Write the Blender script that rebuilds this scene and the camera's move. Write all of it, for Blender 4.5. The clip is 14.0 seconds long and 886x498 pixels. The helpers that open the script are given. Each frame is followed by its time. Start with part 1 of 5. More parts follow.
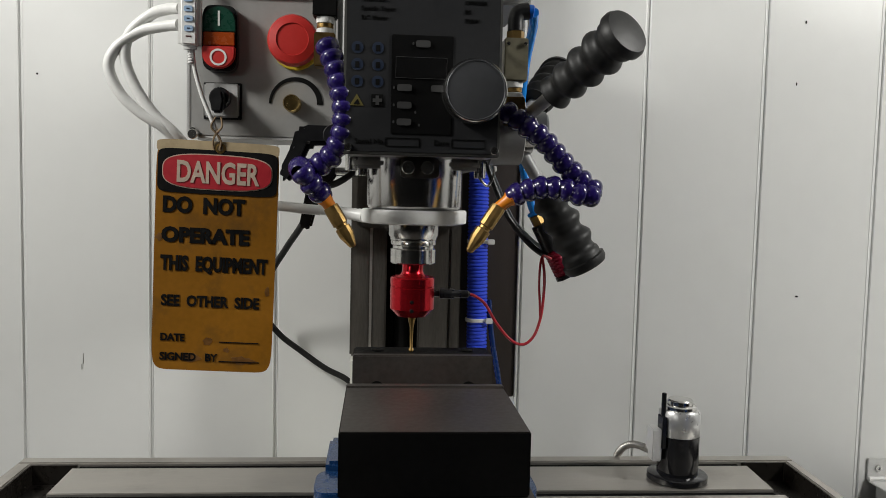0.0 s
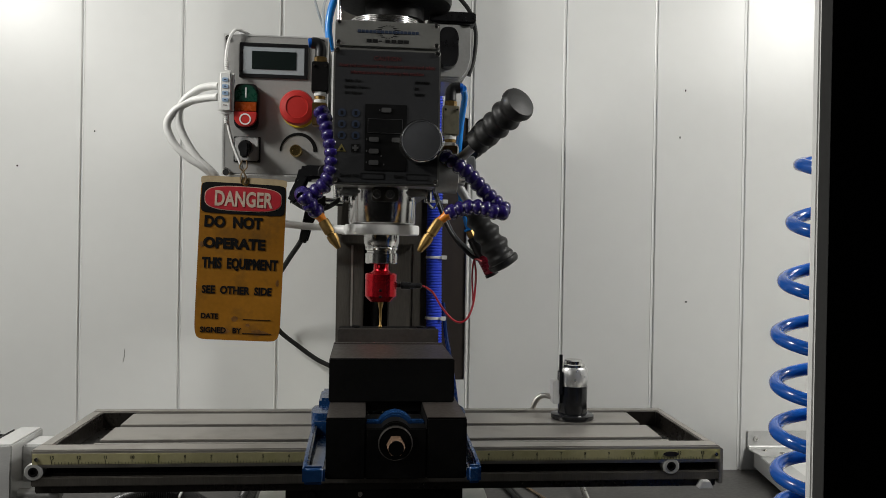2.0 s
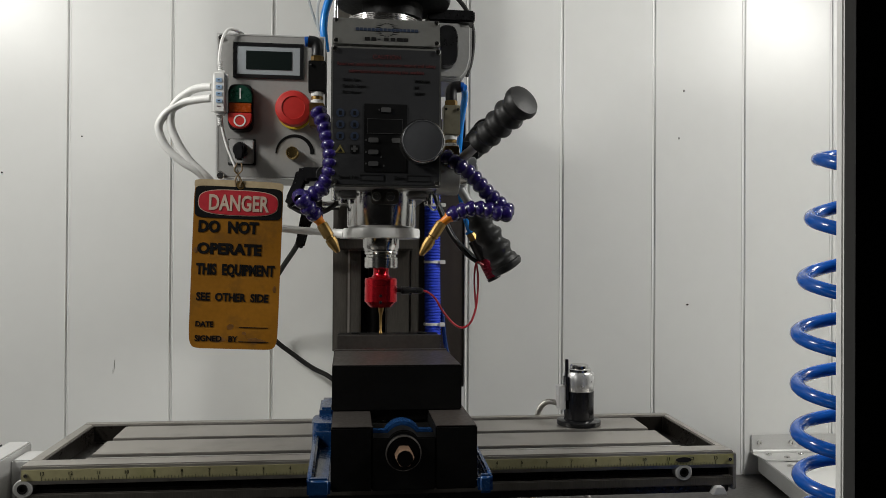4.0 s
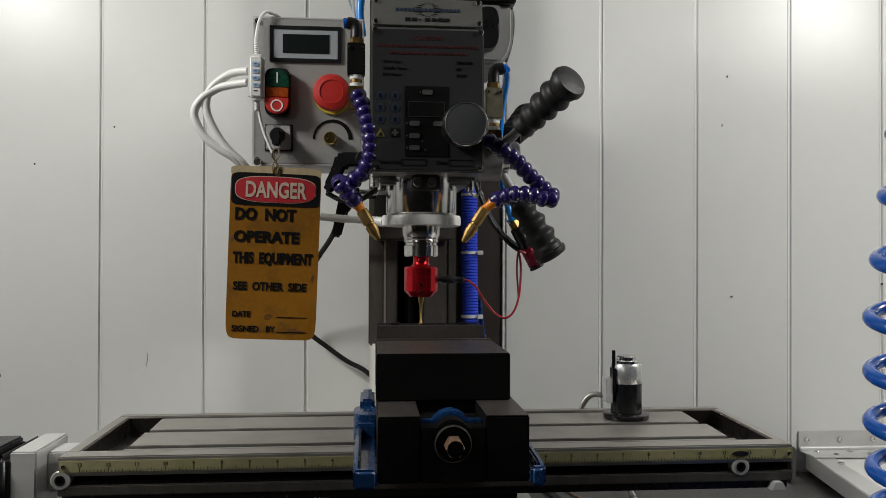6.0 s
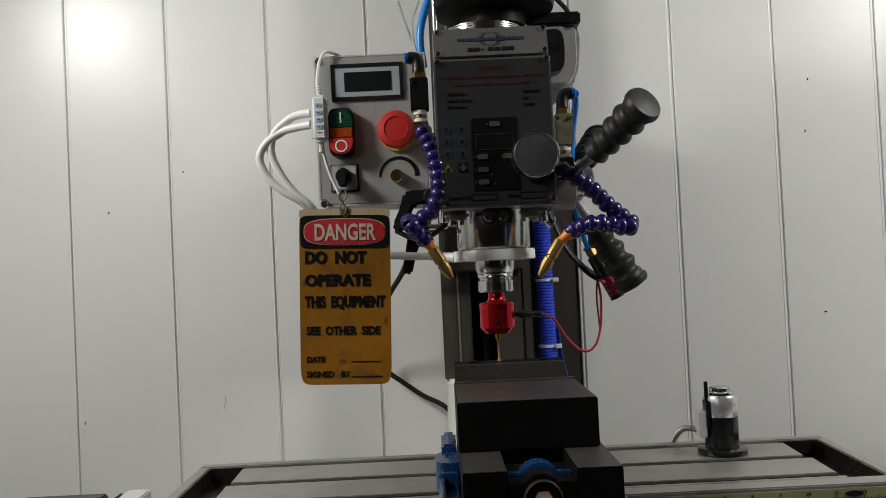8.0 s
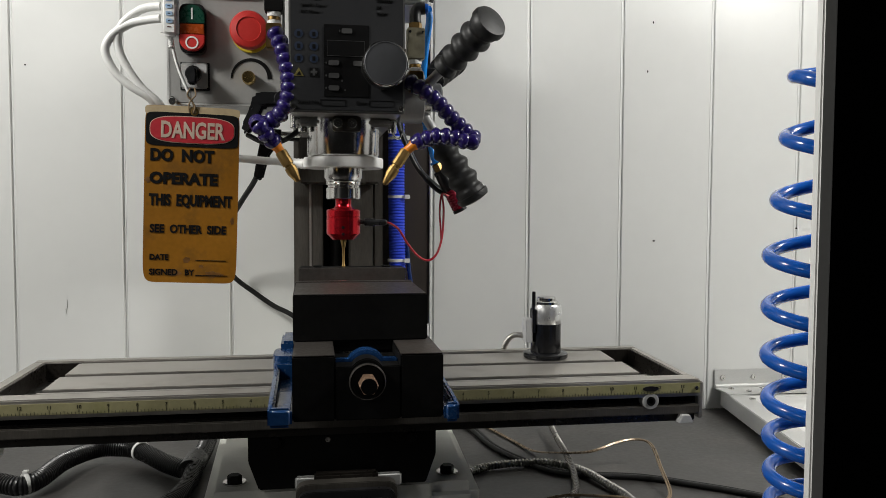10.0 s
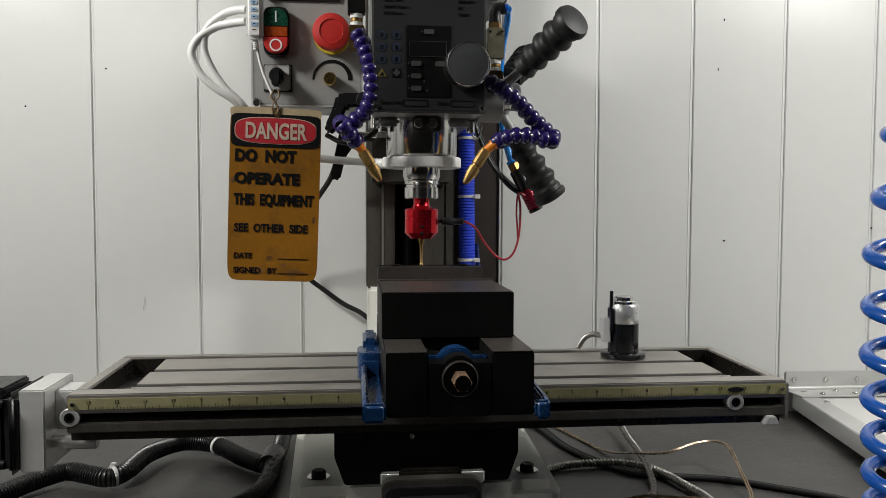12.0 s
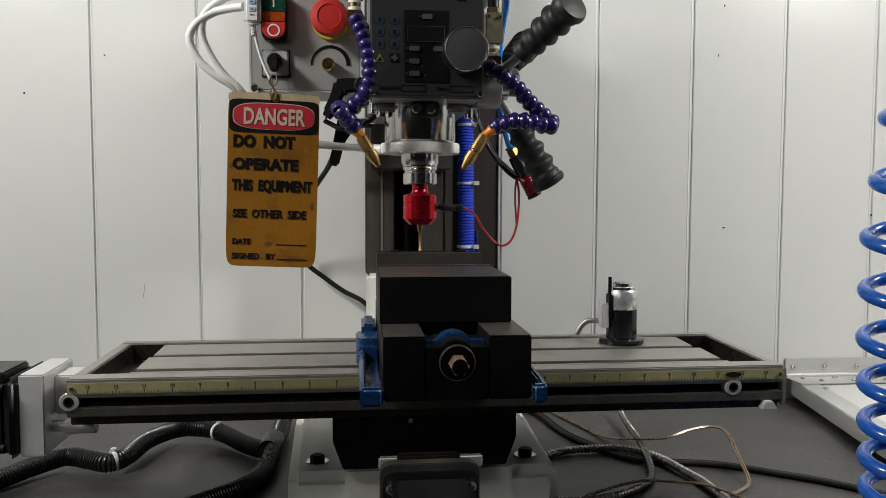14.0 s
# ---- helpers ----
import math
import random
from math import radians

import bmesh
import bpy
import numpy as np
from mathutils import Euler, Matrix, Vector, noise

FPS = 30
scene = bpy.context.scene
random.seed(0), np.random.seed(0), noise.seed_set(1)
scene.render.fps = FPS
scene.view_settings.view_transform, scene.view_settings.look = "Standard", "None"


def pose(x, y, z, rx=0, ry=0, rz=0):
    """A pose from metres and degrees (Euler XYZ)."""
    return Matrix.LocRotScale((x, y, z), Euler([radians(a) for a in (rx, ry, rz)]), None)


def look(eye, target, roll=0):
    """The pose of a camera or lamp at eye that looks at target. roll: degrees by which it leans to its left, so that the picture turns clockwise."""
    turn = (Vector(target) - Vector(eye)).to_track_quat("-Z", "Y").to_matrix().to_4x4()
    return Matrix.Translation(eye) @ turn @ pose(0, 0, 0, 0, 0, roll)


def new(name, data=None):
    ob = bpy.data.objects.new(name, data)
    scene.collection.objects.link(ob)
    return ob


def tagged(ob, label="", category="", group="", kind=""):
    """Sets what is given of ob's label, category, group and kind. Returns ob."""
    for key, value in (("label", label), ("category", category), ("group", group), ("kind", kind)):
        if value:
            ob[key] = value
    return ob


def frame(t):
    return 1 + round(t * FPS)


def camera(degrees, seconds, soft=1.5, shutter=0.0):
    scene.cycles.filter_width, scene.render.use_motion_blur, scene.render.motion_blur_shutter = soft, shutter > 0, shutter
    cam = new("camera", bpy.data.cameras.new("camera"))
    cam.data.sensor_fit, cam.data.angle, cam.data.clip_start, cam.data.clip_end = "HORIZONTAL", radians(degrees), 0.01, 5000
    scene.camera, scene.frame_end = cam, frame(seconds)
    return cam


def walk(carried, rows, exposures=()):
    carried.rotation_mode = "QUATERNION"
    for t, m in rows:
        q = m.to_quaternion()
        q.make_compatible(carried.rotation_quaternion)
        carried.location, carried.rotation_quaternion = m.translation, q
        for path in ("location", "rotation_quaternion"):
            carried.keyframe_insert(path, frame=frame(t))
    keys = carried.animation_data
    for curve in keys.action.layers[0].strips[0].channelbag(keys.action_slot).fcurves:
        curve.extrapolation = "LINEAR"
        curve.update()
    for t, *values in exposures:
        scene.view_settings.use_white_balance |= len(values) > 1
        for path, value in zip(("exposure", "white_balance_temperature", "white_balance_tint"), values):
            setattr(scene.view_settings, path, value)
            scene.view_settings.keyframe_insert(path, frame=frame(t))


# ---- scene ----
cam = camera(57.68, 14.0, soft=0.85)
PATH = [
    (0, pose(-0.0384, -0.5329, 0.2479, 85.78, -1.35, -4.48)),
    (0.2, pose(-0.0466, -0.6225, 0.2405, 87.46, -1.87, -4.87)),
    (0.3, pose(-0.0406, -0.6785, 0.2361, 87.46, -1.96, -4.35)),
    (0.4, pose(-0.0392, -0.7215, 0.2272, 87.64, -2.05, -4.62)),
    (0.5, pose(-0.0416, -0.7611, 0.2212, 87.93, -2.17, -4.56)),
    (1, pose(-0.0566, -0.8339, 0.2220, 88.87, -2.33, -4.30)),
    (1.5, pose(-0.0393, -0.8377, 0.2154, 89.21, -1.44, -4.00)),
    (2, pose(-0.0306, -0.8196, 0.2066, 89.77, -1.02, -5.65)),
    (2.5, pose(-0.0280, -0.8056, 0.2050, 90.30, -0.36, -5.87)),
    (3, pose(-0.0344, -0.8058, 0.2026, 90.50, -0.47, -7.18)),
    (5.5, pose(-0.0608, -0.7652, 0.1952, 90.17, -0.24, -5.35)),
    (6, pose(-0.0669, -0.7626, 0.1851, 90.45, -0.21, -5.16)),
    (6.5, pose(-0.0706, -0.7474, 0.2073, 90.77, 0.77, -4.73)),
    (7, pose(-0.0824, -0.7316, 0.2158, 91.12, 2.52, -1.22)),
    (7.2, pose(-0.0793, -0.7325, 0.2136, 91.33, 2.77, -0.24)),
    (9.3, pose(-0.0611, -0.7338, 0.2145, 90.42, 1.16, -2.20)),
    (9.5, pose(-0.0532, -0.7399, 0.2016, 89.05, 0.62, -5.58)),
    (9.9, pose(-0.0437, -0.7598, 0.1873, 86.69, -0.48, -9.14)),
    (10, pose(-0.0434, -0.7670, 0.1771, 86.89, -0.27, -9.19)),
    (10.5, pose(-0.0582, -0.7677, 0.1780, 87.31, 0.25, -9.09)),
    (11, pose(-0.0767, -0.7693, 0.1733, 87.47, 0.03, -8.61)),
    (11.5, pose(-0.0846, -0.7691, 0.1766, 86.65, -0.25, -7.43)),
    (12, pose(-0.0860, -0.7658, 0.1749, 86.95, -0.21, -6.29)),
    (12.5, pose(-0.0835, -0.7652, 0.1702, 86.43, -0.19, -6.27)),
    (13, pose(-0.0833, -0.7650, 0.1716, 85.88, -0.12, -6.13)),
    (13.5, pose(-0.0809, -0.7649, 0.1676, 85.86, -0.13, -6.04)),
    (14, pose(-0.0824, -0.7668, 0.1700, 86.25, -0.18, -6.17)),
]
walk(cam, PATH, [(0, -0.02), (0.5, -0.18), (1, -0.16), (2, -0.16), (3, -0.13), (5.5, -0.27), (7, -0.27), (9.5, -0.24), (10, 0.10), (10.6, 0.12), (11.2, 0.04), (14, 0.05)])

# ---- light ----
world = bpy.data.worlds.new("world")
world.use_nodes = True
world.node_tree.nodes["Background"].inputs[0].default_value = (0.004, 0.004, 0.005, 1)
world.node_tree.nodes["Background"].inputs[1].default_value = 1.0
scene.world = world


def area_lamp(name, eye, target, sx, sy, watts, colour):
    data = bpy.data.lights.new(name, "AREA")
    data.shape, data.size, data.size_y = "RECTANGLE", sx, sy
    data.energy, data.color = watts, colour
    ob = new(name, data)
    ob.matrix_world = look(eye, target)
    return ob


COOL = (1.0, 0.985, 0.94)
area_lamp("lamp_left", (-0.90, -0.22, 0.82), (0.10, -0.40, -0.10), 0.22, 0.16, 12.0, COOL)
area_lamp("lamp_right", (0.98, -0.23, 0.84), (-0.02, -0.41, -0.10), 0.10, 0.30, 14.3, COOL)
# Added fill from the room side for the base and front faces, no fixture.
area_lamp("fill_room", (-1.40, -1.60, 0.75), (-0.05, 0.1, -0.1), 0.5, 0.5, 3.0, COOL)


# ---- materials ----
def mat(name, colour, rough=0.5, metal=0.0, vary=0.12, scale=18.0, fine=220.0, bump=0.06, spec=0.5, streak=None,
        dirt=None, dirt_amount=0.0, coat=0.0, dirt_scale=9.0, patchy=0.08):
    """A procedural surface: two scales of variation in colour, roughness and relief; streak stretches the grain."""
    m = bpy.data.materials.new(name)
    m.use_nodes = True
    nt = m.node_tree
    b = nt.nodes["Principled BSDF"]
    tc = nt.nodes.new("ShaderNodeTexCoord")
    mp = nt.nodes.new("ShaderNodeMapping")
    nt.links.new(tc.outputs["Object"], mp.inputs[0])
    if streak:
        mp.inputs["Scale"].default_value = streak
    n1, n2 = nt.nodes.new("ShaderNodeTexNoise"), nt.nodes.new("ShaderNodeTexNoise")
    n1.inputs["Scale"].default_value, n2.inputs["Scale"].default_value = scale, fine
    n1.inputs["Detail"].default_value, n2.inputs["Detail"].default_value = 5, 3
    for n in (n1, n2):
        nt.links.new(mp.outputs[0], n.inputs["Vector"])
    add = nt.nodes.new("ShaderNodeMath")
    add.operation = "ADD"
    nt.links.new(n1.outputs[0], add.inputs[0])
    nt.links.new(n2.outputs[0], add.inputs[1])
    ramp = nt.nodes.new("ShaderNodeMapRange")
    ramp.inputs[1].default_value, ramp.inputs[2].default_value = 0.7, 1.3
    ramp.inputs[3].default_value, ramp.inputs[4].default_value = 1 - vary, 1 + vary
    nt.links.new(add.outputs[0], ramp.inputs[0])
    mul = nt.nodes.new("ShaderNodeVectorMath")
    mul.operation = "SCALE"
    mul.inputs[0].default_value = colour[:3]
    nt.links.new(ramp.outputs[0], mul.inputs["Scale"])
    out = mul.outputs[0]
    if dirt:
        n3 = nt.nodes.new("ShaderNodeTexNoise")
        n3.inputs["Scale"].default_value, n3.inputs["Detail"].default_value = dirt_scale, 8
        n3.inputs["Roughness"].default_value = 0.65
        nt.links.new(tc.outputs["Object"], n3.inputs["Vector"])
        r3 = nt.nodes.new("ShaderNodeMapRange")
        r3.inputs[1].default_value, r3.inputs[2].default_value = 0.52, 0.72
        r3.inputs[3].default_value, r3.inputs[4].default_value = 0, dirt_amount
        nt.links.new(n3.outputs[0], r3.inputs[0])
        mx = nt.nodes.new("ShaderNodeMixRGB")
        mx.inputs[2].default_value = (*dirt[:3], 1)
        nt.links.new(r3.outputs[0], mx.inputs[0])
        nt.links.new(out, mx.inputs[1])
        out = mx.outputs[0]
    nt.links.new(out, b.inputs["Base Color"])
    rr = nt.nodes.new("ShaderNodeMapRange")
    rr.inputs[1].default_value, rr.inputs[2].default_value = 0.7, 1.3
    rr.inputs[3].default_value, rr.inputs[4].default_value = max(rough - patchy, 0.02), min(rough + patchy, 1)
    nt.links.new(add.outputs[0], rr.inputs[0])
    nt.links.new(rr.outputs[0], b.inputs["Roughness"])
    b.inputs["Metallic"].default_value = metal
    b.inputs["Specular IOR Level"].default_value = spec
    b.inputs["Coat Weight"].default_value = coat
    if bump:
        bp = nt.nodes.new("ShaderNodeBump")
        bp.inputs["Strength"].default_value, bp.inputs["Distance"].default_value = bump, 0.002
        nt.links.new(n2.outputs[0], bp.inputs["Height"])
        nt.links.new(bp.outputs[0], b.inputs["Normal"])
    return m


M = {
    "wall": mat("white wall panel", (0.74, 0.745, 0.73), 0.32, vary=0.012, scale=3, fine=40, bump=0.006, patchy=0.01,
                dirt=(0.55, 0.53, 0.49), dirt_amount=0.04, dirt_scale=3),
    "bench": mat("dark rubber mat", (0.048, 0.0455, 0.043), 0.38, vary=0.25, scale=9, fine=160, bump=0.08, dirt=(0.12, 0.11, 0.10),
                 dirt_amount=0.5, dirt_scale=13),
    "steel": mat("ground steel table", (0.40, 0.38, 0.35), 0.42, 0.8, vary=0.10, scale=20, fine=260, bump=0.02, streak=(0.3, 3, 3),
                 dirt=(0.12, 0.10, 0.08), dirt_amount=0.4),
    "iron": mat("machined cast iron", (0.085, 0.078, 0.068), 0.45, 0.6, vary=0.22, scale=14, fine=180, bump=0.04, streak=(4, 4, 0.5)),
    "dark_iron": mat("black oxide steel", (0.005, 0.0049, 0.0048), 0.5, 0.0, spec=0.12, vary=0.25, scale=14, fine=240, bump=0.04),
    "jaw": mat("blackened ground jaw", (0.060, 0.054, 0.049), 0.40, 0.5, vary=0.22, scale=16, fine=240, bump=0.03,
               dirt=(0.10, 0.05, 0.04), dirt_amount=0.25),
    "black": mat("black plastic", (0.010, 0.010, 0.011), 0.33, spec=0.4, vary=0.2, bump=0.03),
    "loom": mat("glossy black corrugated plastic", (0.006, 0.006, 0.0065), 0.32, spec=0.5, vary=0.2, bump=0.03),
    "rubber": mat("black rubber grip", (0.012, 0.012, 0.012), 0.5, spec=0.35, vary=0.25, bump=0.08),
    "head": mat("light grey machine paint", (0.30, 0.30, 0.29), 0.36, vary=0.06, scale=12, bump=0.05, coat=0.2),
    "cast": mat("off white cast base paint", (0.76, 0.76, 0.71), 0.5, vary=0.03, scale=12, bump=0.02, dirt=(0.3, 0.27, 0.22),
                dirt_amount=0.2),
    "alu": mat("brushed aluminium", (0.62, 0.62, 0.61), 0.42, 0.45, vary=0.08, scale=14, fine=300, bump=0.03, streak=(1, 1, 6)),
    "box": mat("grey control box paint", (0.29, 0.287, 0.277), 0.45, vary=0.04, scale=8, bump=0.03),
    "plate": mat("dark grey printed plate", (0.021, 0.0215, 0.023), 0.45, 0.0, spec=0.22, vary=0.06, bump=0.02),
    "plate_up": mat("silver printed plate", (0.15, 0.15, 0.14), 0.42, 0.6, vary=0.06, bump=0.02),
    "knob_face": mat("satin grey knob", (0.075, 0.077, 0.083), 0.4, 0.3, vary=0.05, bump=0.02),
    "chrome": mat("polished steel", (0.66, 0.65, 0.63), 0.2, 1.0, vary=0.04, bump=0.0, patchy=0.02),
    "quill": mat("ground quill steel", (0.58, 0.57, 0.56), 0.19, 1.0, vary=0.03, bump=0.0, patchy=0.015),
    "blue": mat("blue vise enamel", (0.009, 0.042, 0.130), 0.24, vary=0.16, scale=20, bump=0.12, coat=0.4, dirt=(0.02, 0.03, 0.05),
                dirt_amount=0.35),
    "blue_tube": mat("blue polyurethane tube", (0.007, 0.085, 0.40), 0.18, vary=0.05, bump=0.0, coat=0.3),
    "sky_tube": mat("light blue air tube", (0.015, 0.22, 0.68), 0.22, vary=0.05, bump=0.0),
    "conduit_blue": mat("violet blue corrugated sleeve", (0.03, 0.07, 0.62), 0.4, vary=0.1, bump=0.03),
    "purple": mat("dark violet hose segment", (0.014, 0.007, 0.085), 0.24, vary=0.1, bump=0.02, coat=0.3),
    "orange": mat("orange nozzle socket", (0.80, 0.24, 0.01), 0.35, vary=0.08, bump=0.02),
    "brass": mat("brass", (0.28, 0.18, 0.065), 0.42, 1.0, vary=0.12, bump=0.03),
    "red": mat("red anodised aluminium", (0.50, 0.012, 0.022), 0.22, 0.8, vary=0.06, bump=0.02),
    "red_plastic": mat("red mushroom plastic", (0.52, 0.03, 0.025), 0.38, vary=0.05, bump=0.02),
    "red_wire": mat("red wire", (0.42, 0.012, 0.025), 0.35, vary=0.05, bump=0.0),
    "green": mat("dark green plastic", (0.006, 0.05, 0.03), 0.3, vary=0.06, bump=0.01),
    "amber": mat("dim amber lens", (0.32, 0.055, 0.008), 0.25, vary=0.1, bump=0.01),
    "white": mat("white plastic", (0.72, 0.72, 0.70), 0.38, vary=0.04, bump=0.02),
    "ink_white": mat("white ink", (0.75, 0.75, 0.72), 0.5, vary=0.05, bump=0.0),
    "ink_black": mat("black ink", (0.005, 0.005, 0.005), 0.5, spec=0.15, vary=0.2, bump=0.0),
    "ink_red": mat("faded red ink", (0.075, 0.012, 0.012), 0.5, vary=0.1, bump=0.0),
    "ink_blue": mat("blue ink", (0.007, 0.015, 0.036), 0.5, vary=0.1, bump=0.0),
    "ring_yellow": mat("yellow ring", (0.55, 0.42, 0.03), 0.4, vary=0.06, bump=0.0),
    "ink_cream": mat("dirty cream ink", (0.48, 0.38, 0.30), 0.5, vary=0.15, bump=0.0),
    "ink_yellow": mat("yellow ink", (0.11, 0.09, 0.02), 0.5, vary=0.1, bump=0.0),
    "lcd": mat("dark unlit display", (0.006, 0.011, 0.010), 0.35, spec=0.25, vary=0.02, bump=0.0, patchy=0.0),
    "bezel": mat("grey display bezel", (0.34, 0.37, 0.39), 0.35, vary=0.04, bump=0.0),
    "button_blue": mat("pale blue key", (0.32, 0.45, 0.62), 0.4, vary=0.05, bump=0.0),
    "tag": mat("yellow worn tag", (0.235, 0.098, 0.0065), 0.5, spec=0.2, vary=0.10, scale=30, bump=0.03, dirt=(0.10, 0.05, 0.012), dirt_amount=0.85,
               dirt_scale=26),
    "tag_edge": mat("yellowed tag edge", (0.42, 0.33, 0.20), 0.45, vary=0.1, bump=0.02, dirt=(0.16, 0.1, 0.04), dirt_amount=0.5, dirt_scale=30),
    "tag_red": mat("tag red", (0.40, 0.02, 0.03), 0.4, vary=0.1, bump=0.02),
    "ruler": mat("yellowed scale tape", (0.29, 0.268, 0.145), 0.40, vary=0.10, bump=0.02, streak=(1, 1, 1), dirt=(0.17, 0.18, 0.03), dirt_amount=0.85, dirt_scale=5),
    "brown": mat("dark brown board", (0.030, 0.022, 0.017), 0.55, vary=0.2, scale=10, bump=0.06, streak=(6, 6, 0.6)),
    "void": mat("flat near black", (0.003, 0.003, 0.003), 0.8, spec=0.06, vary=0.2, bump=0.05),
    "string": mat("tan string", (0.22, 0.15, 0.08), 0.8, vary=0.2, bump=0.1),
    "copper": mat("clear jacketed copper wire", (0.26, 0.19, 0.12), 0.3, 0.3, vary=0.2, bump=0.0),
    # Near black in place of darkness, so front faces reflect little.
    "room": mat("near black room wall", (0.035, 0.035, 0.035), 0.8, vary=0.1, bump=0.05),
    "key": mat("grey rubber key", (0.042, 0.042, 0.042), 0.5, vary=0.06, bump=0.0),
    # Oily iron, taken darker to hold the shade of slots and pockets.
    "pocket": mat("oily iron darkened for recesses", (0.014, 0.012, 0.010), 0.3, 0.2, vary=0.3, scale=14, bump=0.06),
    "lever": mat("grey lever paint", (0.30, 0.30, 0.30), 0.4, vary=0.06, bump=0.03),
    "armour": mat("dull armoured conduit", (0.40, 0.385, 0.36), 0.34, 0.9, vary=0.15, bump=0.0),
    "dial": mat("bright turned brass", (0.62, 0.44, 0.17), 0.25, 1.0, vary=0.08, bump=0.0, patchy=0.03),
    "crimson": mat("dark crimson anodised", (0.20, 0.006, 0.022), 0.3, 0.4, vary=0.08, bump=0.0),
    "bronze": mat("worn bronze", (0.20, 0.125, 0.08), 0.5, 0.5, vary=0.2, bump=0.05),
    "nickel": mat("dull nickel plated brass", (0.40, 0.37, 0.27), 0.38, 0.9, vary=0.12, bump=0.02),
    "scuff": mat("grey scuff", (0.30, 0.29, 0.27), 0.5, vary=0.3, bump=0.0),
    "stain": mat("brown oily stain", (0.13, 0.055, 0.010), 0.45, vary=0.35, scale=60, bump=0.0),
    "keypad": mat("black keypad film", (0.004, 0.004, 0.0042), 0.45, spec=0.15, vary=0.05, bump=0.0),
    "navy": mat("dark navy air tube", (0.004, 0.022, 0.11), 0.25, vary=0.05, bump=0.0),
    "satin": mat("satin turned steel", (0.60, 0.60, 0.60), 0.30, 0.75, vary=0.06, bump=0.02),
    "setter_black": mat("gloss black anodised", (0.008, 0.008, 0.009), 0.16, vary=0.1, bump=0.0),
}


# ---- mesh helpers ----
def thing(name, loc, label, category, group="", kind=""):
    ob = new(name)
    ob.empty_display_size = 0.02
    ob.matrix_world = Matrix.Translation(loc)
    return tagged(ob, label, category, group, kind)


def finish(name, bm, material, smooth=40):
    bmesh.ops.recalc_face_normals(bm, faces=bm.faces)
    me = bpy.data.meshes.new(name)
    bm.to_mesh(me)
    bm.free()
    me.materials.append(M[material])
    if smooth:
        me.polygons.foreach_set("use_smooth", [True] * len(me.polygons))
        me.set_sharp_from_angle(angle=radians(smooth))
    return new(name, me)


def adopt(ob, parent):
    """Hang ob, built in world coordinates, under parent."""
    chain, p = [], parent
    while p is not None:
        chain.append(p)
        p = p.parent
    world_m = Matrix.Identity(4)
    for p in reversed(chain):
        world_m = world_m @ p.matrix_parent_inverse @ p.matrix_basis
    ob.parent = parent
    ob.matrix_parent_inverse = world_m.inverted()
    return ob


def part(name, bm, material, parent, label="", smooth=40):
    ob = finish(name, bm, material, smooth)
    adopt(ob, parent)
    return tagged(ob, label)


def box(x0, x1, y0, y1, z0, z1, bevel=0.0015, seg=2, bm=None):
    bm = bm or bmesh.new()
    vs = bmesh.ops.create_cube(bm, size=1)["verts"]
    for v in vs:
        v.co = Vector((x0 + (v.co.x + 0.5) * (x1 - x0), y0 + (v.co.y + 0.5) * (y1 - y0), z0 + (v.co.z + 0.5) * (z1 - z0)))
    if bevel:
        es = list({e for v in vs for e in v.link_edges})
        bmesh.ops.bevel(bm, geom=es, offset=bevel, segments=seg, affect="EDGES", clamp_overlap=True)
    return bm


def turn(bm, m):
    bmesh.ops.transform(bm, matrix=m, verts=bm.verts)
    return bm


def axis_matrix(origin, direction):
    q = Vector(direction).normalized().to_track_quat("Z", "Y")
    return Matrix.Translation(origin) @ q.to_matrix().to_4x4()


def lathe(profile, origin, direction=(0, 0, 1), seg=32, bm=None):
    """Turn (radius, height) pairs about the axis."""
    bm = bm or bmesh.new()
    m = axis_matrix(origin, direction)
    rings = []
    for r, h in profile:
        if r < 1e-6:
            rings.append([bm.verts.new(m @ Vector((0, 0, h)))])
        else:
            rings.append([bm.verts.new(m @ Vector((r * math.cos(2 * math.pi * i / seg), r * math.sin(2 * math.pi * i / seg), h)))
                          for i in range(seg)])
    for a, b in zip(rings, rings[1:]):
        for i in range(seg):
            j = (i + 1) % seg
            if len(a) == 1 and len(b) == 1:
                continue
            if len(a) == 1:
                bm.faces.new((a[0], b[i], b[j]))
            elif len(b) == 1:
                bm.faces.new((a[i], a[j], b[0]))
            else:
                bm.faces.new((a[i], a[j], b[j], b[i]))
    return bm


def rod(a, b, r, bevel=0.0006, seg=24, bm=None):
    a, b = Vector(a), Vector(b)
    h = (b - a).length
    e = min(bevel, r * 0.5, h * 0.4)
    return lathe([(0, 0), (r - e, 0), (r, e), (r, h - e), (r - e, h), (0, h)], a, b - a, seg, bm)


def spline(pts, n=12):
    """Catmull-Rom through the points."""
    p = [Vector(q) for q in pts]
    p = [2 * p[0] - p[1]] + p + [2 * p[-1] - p[-2]]
    out = []
    for i in range(1, len(p) - 2):
        for k in range(n):
            t = k / n
            a, b, c, d = p[i - 1], p[i], p[i + 1], p[i + 2]
            out.append(0.5 * ((2 * b) + (c - a) * t + (2 * a - 5 * b + 4 * c - d) * t * t + (3 * b - a - 3 * c + d) * t ** 3))
    out.append(p[-2])
    return out


def even(pts, step):
    """The same line in equal steps."""
    out, rest, last = [pts[0]], step, pts[0]
    for q in pts[1:]:
        d = (q - last).length
        while d >= rest and d > 0:
            last = last.lerp(q, rest / d)
            out.append(last)
            d = (q - last).length
            rest = step
        rest -= d
        last = q
    return out


